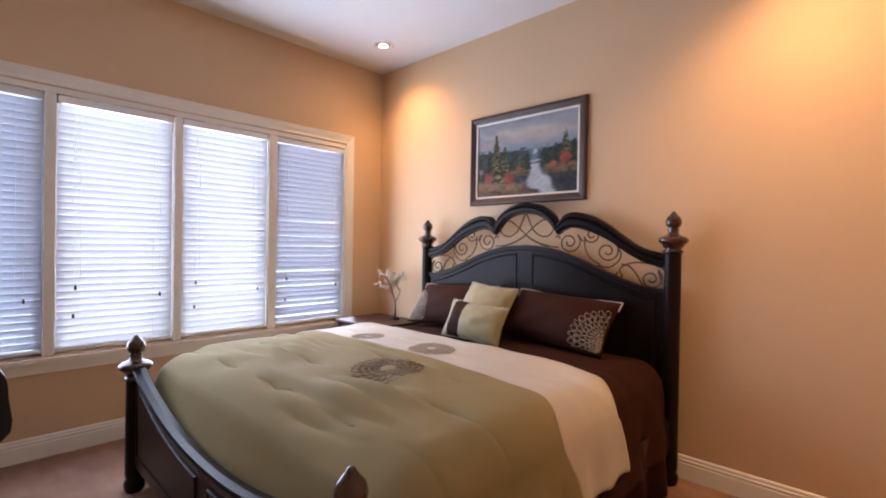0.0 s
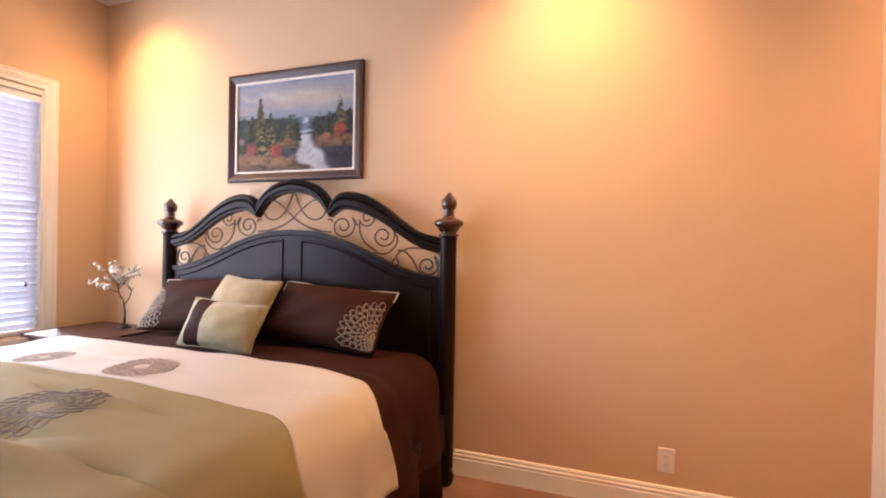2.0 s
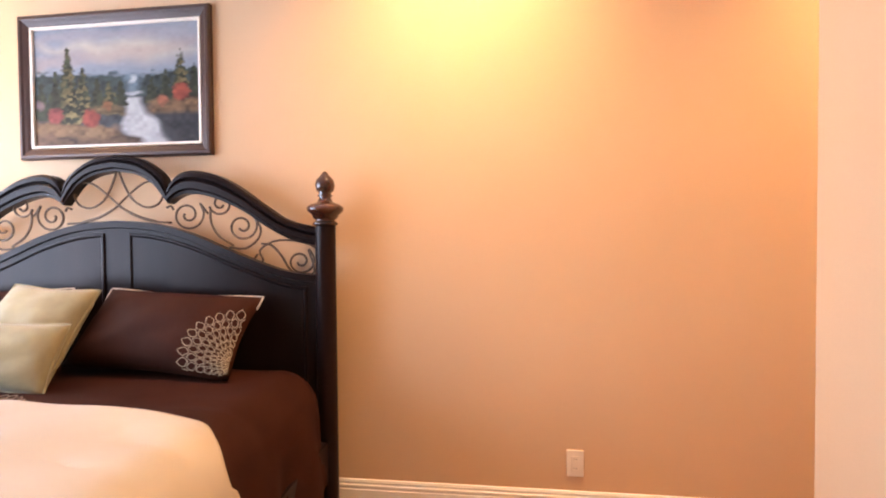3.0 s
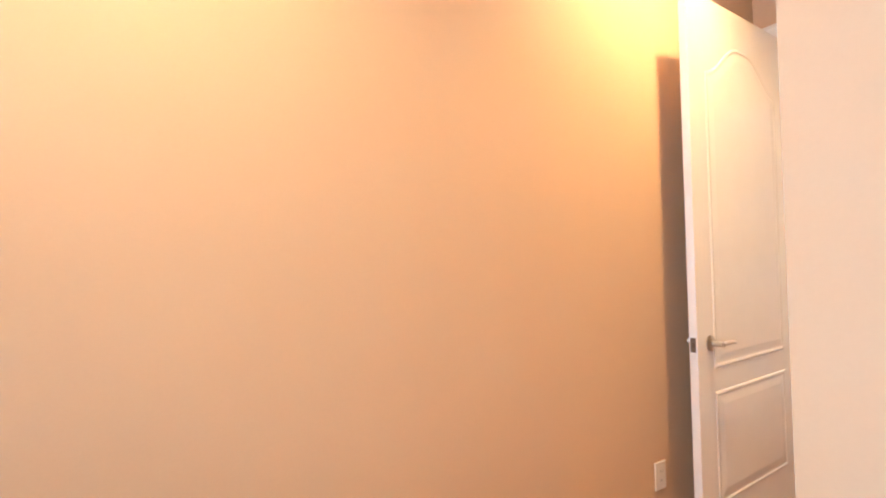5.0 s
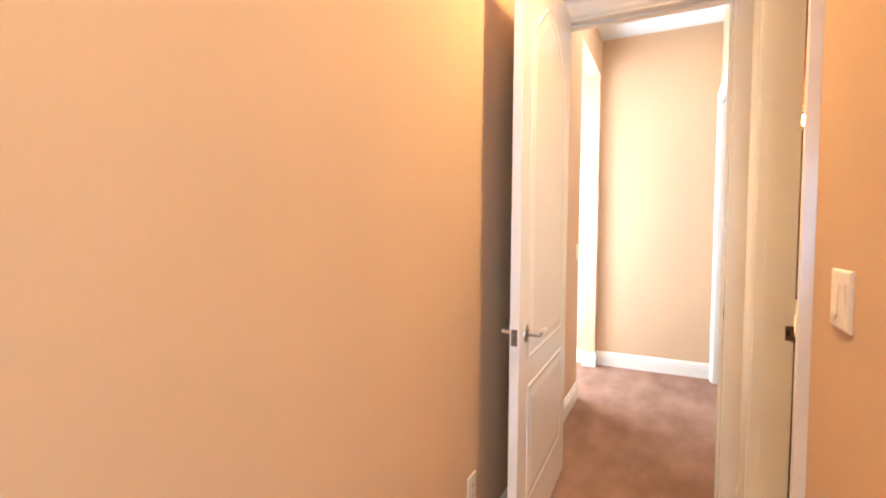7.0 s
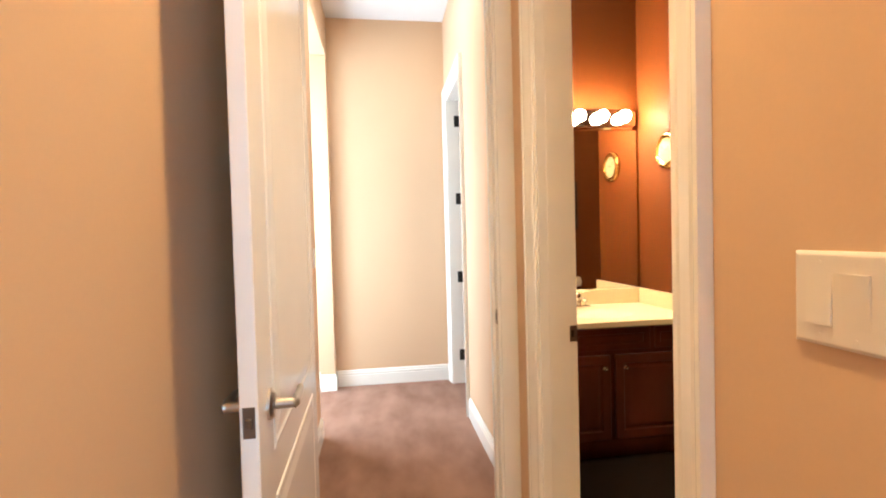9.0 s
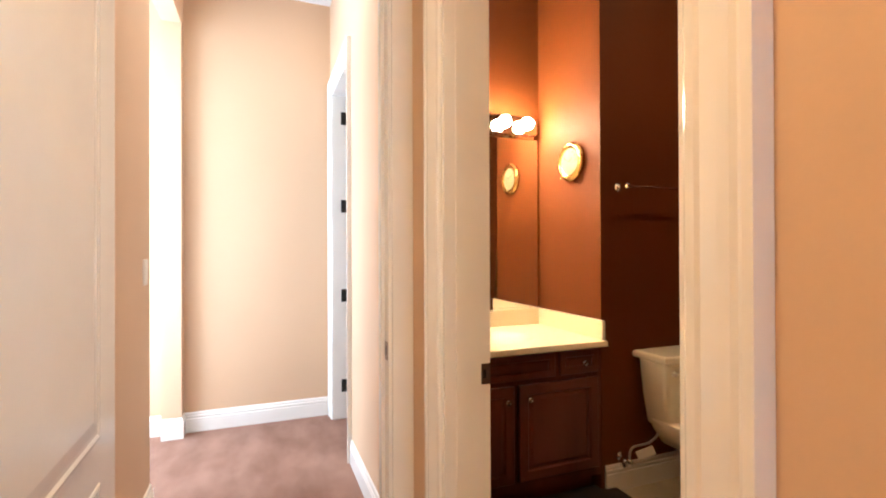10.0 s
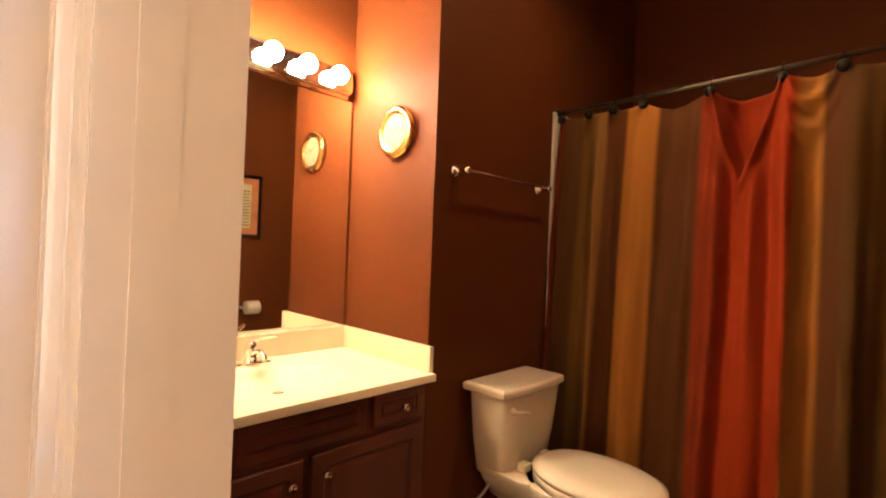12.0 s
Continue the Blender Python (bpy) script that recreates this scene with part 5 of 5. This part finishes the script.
tube(bm, smooth_line([(4.457, SC[1], 0.885), (4.43, SC[1] - 0.03, 0.898), (4.39, SC[1] - 0.07, 0.910)]), lambda t: 0.008 - 0.002 * t, 8)
part("lever", bm, CHROME, fau, smooth=True)

mir = thing("vanity_mirror", MIR_X, 1.45, 0.90, "frameless wall mirror above the vanity", "mirror")
piece("glass", (MIR_X - 0.006, ALC_Y + 0.015, 0.905), (MIR_X - 0.001, BATH_N - 0.03, 1.945), MIRROR, mir)
piece("channel", (MIR_X - 0.010, ALC_Y + 0.015, 0.897), (MIR_X - 0.0, BATH_N - 0.03, 0.905), CHROME, mir, "chrome bottom channel")

bar = thing("vanity_light", MIR_X, 1.44, 2.0, "chrome vanity light bar with round glowing bulbs", "vanity light")
bm = bmesh.new()
BP = [(0, 1.950), (-0.006, 1.950), (-0.010, 1.962), (-0.045, 1.972), (-0.045, 2.060), (-0.010, 2.072), (-0.006, 2.085), (0, 2.085)]
A = [bm.verts.new((MIR_X + x, 0.955, z)) for x, z in BP]
B = [bm.verts.new((MIR_X + x, 1.925, z)) for x, z in BP]
for i in range(len(BP)):
    bm.faces.new((A[i], A[(i + 1) % len(BP)], B[(i + 1) % len(BP)], B[i]))
bm.faces.new(A)
bm.faces.new(B)
part("bar", bm, CHROME, bar, "chrome stepped bar")
BULB = glow("bulb_glow", (1.0, 0.70, 0.38), 190)
for k in range(6):
    y = 1.055 + 0.152 * k
    bm = bmesh.new()
    lathe(bm, [(0.022, -0.045), (0.020, -0.055)], (MIR_X, y, 2.018), "x", 16)
    part("socket", bm, CHROME, bar, "chrome socket")
    bm = bmesh.new()
    bmesh.ops.create_uvsphere(bm, u_segments=20, v_segments=12, radius=0.038, matrix=Matrix.Translation((MIR_X - 0.092, y, 2.018)))
    part("bulb", bm, BULB, bar, "round glowing bulb", smooth=True)

# ---- clock, towel bar ----
DIAL = material("aged_dial", (0.30, 0.255, 0.15), 0.6, vary=0.15, scale=30)
ck = thing("wall_clock", 4.205, ALC_Y, 1.65, "round brass-rimmed wall clock on the rust wall", "clock")
bm = bmesh.new()
lathe(bm, [(0.106, 0.0), (0.112, 0.010), (0.107, 0.026), (0.086, 0.034), (0.080, 0.028), (0.076, 0.024)], (4.205, ALC_Y, 1.752), "y", 40)
part("rim", bm, BRASS, ck, "polished brass rim", smooth=True)
bm = bmesh.new()
lathe(bm, [(0.074, 0.0255), (0.001, 0.0262)], (4.205, ALC_Y, 1.752), "y", 32)
part("dial", bm, DIAL, ck, "cream dial")
bm = bmesh.new()
for k in range(12):
    a = math.pi * k / 6
    c = Vector((4.205 + 0.060 * math.sin(a), ALC_Y + 0.0275, 1.752 + 0.060 * math.cos(a)))
    tube(bm, [c - Vector((math.sin(a), 0, math.cos(a))) * 0.006, c + Vector((math.sin(a), 0, math.cos(a))) * 0.006], 0.0013, 4)
part("hour_mark", bm, DARK, ck, "dark hour marks")
for nm, a, l in (("hour_hand", 5.3, 0.034), ("minute_hand", 1.0, 0.050)):
    bm = bmesh.new()
    tube(bm, [(4.205, ALC_Y + 0.029, 1.752), (4.205 + l * math.sin(a), ALC_Y + 0.029, 1.752 + l * math.cos(a))], 0.0014, 4)
    part(nm, bm, DARK, ck)

tb = thing("towel_bar", TOI_X, 0.47, 1.58, "clear towel bar with chrome brackets above the toilet", "towel bar")
for y in (0.800, 0.205):
    bm = bmesh.new()
    lathe(bm, [(0.026, 0), (0.026, -0.006), (0.012, -0.014), (0.009, -0.050), (0.014, -0.056), (0.014, -0.075), (0.006, -0.080)], (TOI_X, y, 1.585), "x", 18)
    part("bracket", bm, CHROME, tb, "chrome bracket", smooth=True)
bm = bmesh.new()
tube(bm, [(TOI_X - 0.064, 0.205, 1.585), (TOI_X - 0.064, 0.800, 1.585)], 0.006, 10)
ACR = material("dark_acrylic", (0.10, 0.035, 0.02), 0.1)
part("rod", bm, ACR, tb, "dark clear rod", smooth=True)

# ---- toilet ----
toi = thing("toilet", 3.60, 0.50, 0, "bone-coloured two-piece toilet with lid down", "toilet")
TY = 0.50


def loft(name, sections, mat, parent, label="", n=36, sub=0, cap=True):
    """sections: (z, centre x, half length, half width, squareness), all round y = TY."""
    bm = bmesh.new()
    rings = []
    for z, cx, a, b, p in sections:
        ring = []
        for i in range(n):
            t = 2 * math.pi * i / n
            c, s = math.cos(t), math.sin(t)
            ring.append(bm.verts.new((cx + a * math.copysign(abs(c) ** (2 / p), c), TY + b * math.copysign(abs(s) ** (2 / p), s), z)))
        rings.append(ring)
    for a, b in zip(rings, rings[1:]):
        for i in range(n):
            bm.faces.new((a[i], a[(i + 1) % n], b[(i + 1) % n], b[i]))
    bm.faces.new(rings[0][::-1])
    bm.faces.new(rings[-1])
    return part(name, bm, mat, parent, label, smooth=True)


tank = loft("tank", [(0.345, 3.865, 0.080, 0.155, 4), (0.36, 3.862, 0.088, 0.168, 5), (0.50, 3.858, 0.096, 0.190, 6), (0.68, 3.853, 0.104, 0.208, 7), (0.692, 3.853, 0.104, 0.208, 7)], CERAMIC, toi, "bone ceramic tank")
bm = bmesh.new()
outl = []
for i in range(25):
    t = -1 + 2 * i / 24
    outl.append((3.735 - 0.018 * (1 - t * t) + 0.018, TY + 0.222 * t))
outl += [(3.965, TY + 0.222), (3.965, TY - 0.222)]
prof = [(0.004, 0.0), (0.0, 0.006), (0.0, 0.024), (0.004, 0.032), (0.014, 0.036)]
relief(bm, outl, Matrix.Translation((0, 0, 0.694)), prof)
part("tank_lid", bm, CERAMIC, toi, "bone ceramic tank lid")
loft("bowl", [(0.0, 3.56, 0.175, 0.105, 2.6), (0.03, 3.56, 0.170, 0.098, 2.6), (0.14, 3.58, 0.150, 0.088, 2.4), (0.24, 3.55, 0.185, 0.115, 2.3), (0.32, 3.52, 0.235, 0.160, 2.2), (0.365, 3.51, 0.252, 0.180, 2.2), (0.385, 3.51, 0.255, 0.184, 2.2), (0.392, 3.51, 0.25, 0.18, 2.2)], CERAMIC, toi, "bone ceramic bowl")
loft("bowl_deck", [(0.25, 3.83, 0.10, 0.10, 4), (0.33, 3.80, 0.14, 0.155, 5), (0.385, 3.80, 0.15, 0.175, 5), (0.392, 3.80, 0.146, 0.171, 5)], CERAMIC, toi, "bone ceramic deck")
loft("seat", [(0.394, 3.480, 0.240, 0.182, 2.2), (0.399, 3.480, 0.245, 0.186, 2.2), (0.419, 3.478, 0.245, 0.186, 2.2), (0.425, 3.478, 0.240, 0.182, 2.2)], CERAMIC, toi, "bone seat")
loft("lid", [(0.428, 3.478, 0.243, 0.184, 2.2), (0.433, 3.478, 0.248, 0.189, 2.2), (0.446, 3.478, 0.246, 0.187, 2.2), (0.455, 3.478, 0.220, 0.167, 2.2), (0.459, 3.478, 0.13, 0.10, 2.2)], CERAMIC, toi, "bone lid, closed")
for dy in (-0.08, 0.08):
    piece("hinge_cap", (3.725, TY + dy - 0.022, 0.392), (3.765, TY + dy + 0.022, 0.425), CERAMIC, toi, bevel=0.006)
bm = bmesh.new()
lathe(bm, [(0.014, 0.0), (0.014, -0.008), (0.008, -0.012), (0.006, -0.022)], (3.750, 0.665, 0.645), "x", 14)
tube(bm, smooth_line([(3.730, 0.665, 0.645), (3.722, 0.640, 0.642), (3.720, 0.600, 0.632)]), 0.007, 8)
part("flush_lever", bm, CERAMIC, toi, "bone flush lever", smooth=True)
bm = bmesh.new()
lathe(bm, [(0.022, 0), (0.022, -0.006), (0.008, -0.010), (0.008, -0.05), (0.013, -0.052), (0.013, -0.085)], (TOI_X, 0.80, 0.175), "x", 14)
lathe(bm, [(0.022, 0), (0.024, 0.012), (0.022, 0.016)], (TOI_X - 0.07, 0.83, 0.175), "y", 12)
va = part("supply_valve", bm, CHROME, toi, "chrome supply valve", smooth=True)
bm = bmesh.new()
tube(bm, smooth_line([(TOI_X - 0.07, 0.80, 0.18), (TOI_X - 0.07, 0.78, 0.24), (TOI_X - 0.09, 0.69, 0.26), (TOI_X - 0.10, 0.64, 0.30), (TOI_X - 0.10, 0.62, 0.36)]), 0.006, 8)
part("supply_hose", bm, NICKEL, toi, "grey supply hose", smooth=True)

bm = bmesh.new()
box(bm, (-0.045, -0.003, -0.022), (0.045, 0.003, 0.022), 0.001, 1)
bmesh.ops.transform(bm, matrix=pose(TOI_X - 0.115, 0.735, 0.225, 12, 24, 62), verts=bm.verts)
part("paper_tag", bm, PAPER, toi, "white paper tag on the hose")

# ---- shower curtain ----
RZ = 2.0
rod = thing("curtain_rod", 3.2, ROD_Y, RZ, "dark metal shower curtain rod", "curtain rod")
bm = bmesh.new()
tube(bm, [(BATH_W, ROD_Y, RZ), (TOI_X, ROD_Y, RZ)], 0.0095, 12)
part("pole", bm, AGED, rod, smooth=True)
for x, s in ((TOI_X, -1), (BATH_W, 1)):
    bm = bmesh.new()
    lathe(bm, [(0.028, 0), (0.028, s * 0.006), (0.018, s * 0.022)], (x, ROD_Y, RZ), "x", 18)
    part("flange", bm, DARKMETAL, rod, "dark end flange", smooth=True)
HOOKS = [3.930, 3.785, 3.66, 3.522, 3.254, 3.016, 2.842, 2.66, 2.50]
BR, GO, OL, TA, RU, OR, DO = (0.078, 0.029, 0.008), (0.300, 0.130, 0.020), (0.135, 0.072, 0.014), (0.200, 0.105, 0.025), (0.170, 0.022, 0.004), (0.250, 0.029, 0.003), (0.075, 0.036, 0.009)
# from 0.748 on the olive is darkened to stand for weaker light
BANDS = [(0.0, RU), (0.022, BR), (0.055, DO), (0.085, OL), (0.129, TA), (0.174, BR), (0.236, GO), (0.329, BR), (0.405, BR), (0.445, RU), (0.515, OR), (0.660, GO), (0.710, BR), (0.748, DO), (0.80, (0.100, 0.052, 0.011)), (0.90, DO)]
CURT = stripes("striped_curtain", BANDS, 0.0, 1.0)
cur = thing("shower_curtain", 3.2, ROD_Y, 0.2, "faux silk shower curtain in brown, gold, olive and rust bands", "shower curtain")
bm = bmesh.new()
uvl = bm.loops.layers.uv.new("UVMap")
nu, nv = 420, 90
grid = []


def swag(x, v):
    """The cloth between two hooks: how far it sags at the top, and how far it is thrown towards the room; a deep fold runs to a point under the fifth gap."""
    for a, b in zip(HOOKS, HOOKS[1:]):
        if b <= x <= a:
            gap, t = a - b, (x - b) / (a - b)
            hump = 4 * t * (1 - t)
            tri, low = 1 - abs(2 * t - 1), v / 0.21
            if a != HOOKS[4] or low > 1.15:
                return hump * min(0.05, gap ** 2 * 0.75), 0.0
            return hump * 0.045, -0.085 * min(1.0, max(0.0, (tri - low) / 0.30)) + 0.028 * math.exp(-((tri - low) / 0.14) ** 2)
    return 0.0, 0.0


def cowl(x, v):
    """Two slack rolls of cloth in the swag between the sixth and the seventh hook."""
    t = (x - HOOKS[6]) / (HOOKS[5] - HOOKS[6])
    if not 0 < t < 1:
        return 0.0
    z = v * 1.8 + 0.10 * (2 * t - 1) ** 2
    return 0.040 * math.sin(math.pi * t) * (math.exp(-((z - 0.09) / 0.025) ** 2) + 0.8 * math.exp(-((z - 0.19) / 0.03) ** 2))


FOLDS = [(3.90, 0.030, 0.022), (3.80, 0.045, -0.020), (3.715, 0.028, 0.026), (3.63, 0.030, -0.018), (3.53, 0.055, 0.024), (3.41, 0.050, -0.030), (3.325, 0.030, 0.012), (3.22, 0.035, 0.034),
         (3.17, 0.020, -0.016), (3.10, 0.032, 0.022), (3.04, 0.028, -0.012), (2.98, 0.030, 0.030), (2.90, 0.040, -0.040), (2.80, 0.045, 0.030), (2.70, 0.040, -0.028), (2.60, 0.045, 0.030), (2.52, 0.03, -0.02)]
for j in range(nv + 1):
    v = j / nv
    row = []
    for i in range(nu + 1):
        s = i / nu
        x = 3.945 - s * (3.945 - BATH_W - 0.02)
        drop, thrown = swag(x, v)
        ztop = RZ - 0.035 - drop
        z = ztop + (0.17 - ztop) * v
        soft = 0.45 + 0.75 * min(1, v * 4)
        fold = sum(h * math.exp(-((x - c - 0.012 * math.sin(v * 3 + c * 9)) / w_) ** 2) for c, w_, h in FOLDS)
        fine = 0.0012 * math.sin(s * 210 + 3 * v) * min(1, v * 3) + 0.006 * noise.noise(Vector((s * 30, v * 9, 2)))
        y = ROD_Y + 0.02 + soft * fold + 0.12 * v ** 0.8 + 0.012 * noise.noise(Vector((s * 18, v * 4, 0))) + thrown + cowl(x, v) + fine
        row.append((bm.verts.new((x + 0.010 * v * math.sin(s * 40), y, z)), s * (3.945 - BATH_W - 0.02) / 1.485, v))
    grid.append(row)
for a, b in zip(grid, grid[1:]):
    for i in range(nu):
        q = (a[i], a[i + 1], b[i + 1], b[i])
        f = bm.faces.new([k[0] for k in q])
        for lp, k in zip(f.loops, q):
            lp[uvl].uv = (k[1], k[2])
ob = part("cloth", bm, CURT, cur, "striped hanging cloth", smooth=True)
so = ob.modifiers.new("thickness", "SOLIDIFY")
so.thickness = 0.0015
for x in HOOKS:
    bm = bmesh.new()
    ringp = [(x, ROD_Y + 0.024 * math.cos(a), RZ - 0.012 + 0.032 * math.sin(a)) for a in np.linspace(0, 2 * math.pi, 17)]
    tube(bm, ringp, 0.0022, 5)
    bmesh.ops.create_uvsphere(bm, u_segments=12, v_segments=8, radius=0.022, matrix=Matrix.Translation((x, ROD_Y + 0.038, RZ - 0.048)))
    part("ring", bm, DARKMETAL, cur, "dark ring with round knob", smooth=True)
structure("shower_surround", [((TOI_X - 0.012, -0.88, 0.0), (TOI_X, 0.085, 2.0)), ((BATH_W + 0.012, -0.9, 0), (TOI_X - 0.012, -0.888, 2.0))], SURROUND, "pale shower surround panels", "shower surround")
tub = thing("bathtub", 3.2, -0.4, 0, "pale bathtub behind the curtain", "bathtub")
bm = bmesh.new()
out = rect(BATH_W + 0.02, -0.88, TOI_X - 0.02, 0.02)
relief(bm, out, Matrix.Identity(4), [(0, 0), (0, 0.38), (0.01, 0.40), (0.07, 0.40), (0.09, 0.38), (0.14, 0.10), (0.20, 0.08)])
part("shell", bm, CERAMIC, tub)

rug = thing("bath_mat", 3.5, 1.42, 0, "dark brown shaggy bath mat in front of the vanity", "bath mat")
bm = bmesh.new()
relief(bm, rect(2.85, 0.82, 4.045, 1.953), Matrix.Identity(4), [(0, 0.001), (0.0, 0.010), (0.012, 0.022), (0.03, 0.024)])
part("mat_body", bm, MAT_RUG, rug)

# ---- west wall of the bathroom, seen in the mirror ----
wa = thing("framed_print", BATH_W, 0.6, 1.4, "dark-framed print with a pale text panel on a rust mount", "picture")
WM = Matrix(((0, 0, 1, BATH_W), (1, 0, 0, 0), (0, 1, 0, 0), (0, 0, 0, 1)))
PY, PZ = (0.42, 0.78), (1.32, 1.85)
bm = bmesh.new()
relief(bm, rect(PY[0], PZ[0], PY[1], PZ[1]), WM, [(0, 0), (0, 0.016), (0.006, 0.022), (0.022, 0.020), (0.028, 0.010)])
part("frame", bm, BLACKWOOD, wa, "dark frame")
MOUNT = material("rust_mount", (0.42, 0.16, 0.06), 0.7, vary=0.15, scale=12)
piece("mount", (BATH_W + 0.0105, PY[0] + 0.028, PZ[0] + 0.028), (BATH_W + 0.012, PY[1] - 0.028, PZ[1] - 0.028), MOUNT, wa, "rust mount")
PANEL = material("pale_panel", (0.50, 0.46, 0.26), 0.7, vary=0.1, scale=20)
piece("text_panel", (BATH_W + 0.0125, PY[0] + 0.09, PZ[0] + 0.08), (BATH_W + 0.0135, PY[1] - 0.09, PZ[1] - 0.08), PANEL, wa, "pale green text panel")
bm = bmesh.new()
for k in range(12):
    z = PZ[0] + 0.10 + k * 0.026
    box(bm, (BATH_W + 0.0138, PY[0] + 0.10, z), (BATH_W + 0.0142, PY[1] - 0.10 - 0.03 * (k % 3), z + 0.008))
part("text_line", bm, THREAD, wa, "rows of small unreadable print")
tp = thing("toilet_paper_holder", BATH_W, 0.5, 0.7, "chrome holder with a white paper roll", "toilet paper holder")
bm = bmesh.new()
for y in (0.41, 0.57):
    lathe(bm, [(0.022, 0), (0.022, 0.006), (0.009, 0.012), (0.009, 0.07)], (BATH_W, y, 0.73), "x", 14)
part("bracket", bm, CHROME, tp, "chrome brackets", smooth=True)
bm = bmesh.new()
lathe(bm, [(0.052, -0.055), (0.055, -0.05), (0.055, 0.05), (0.052, 0.055)], (BATH_W + 0.07, 0.49, 0.73), "y", 24)
part("paper_roll", bm, PAPER, tp, "white paper roll", smooth=True)
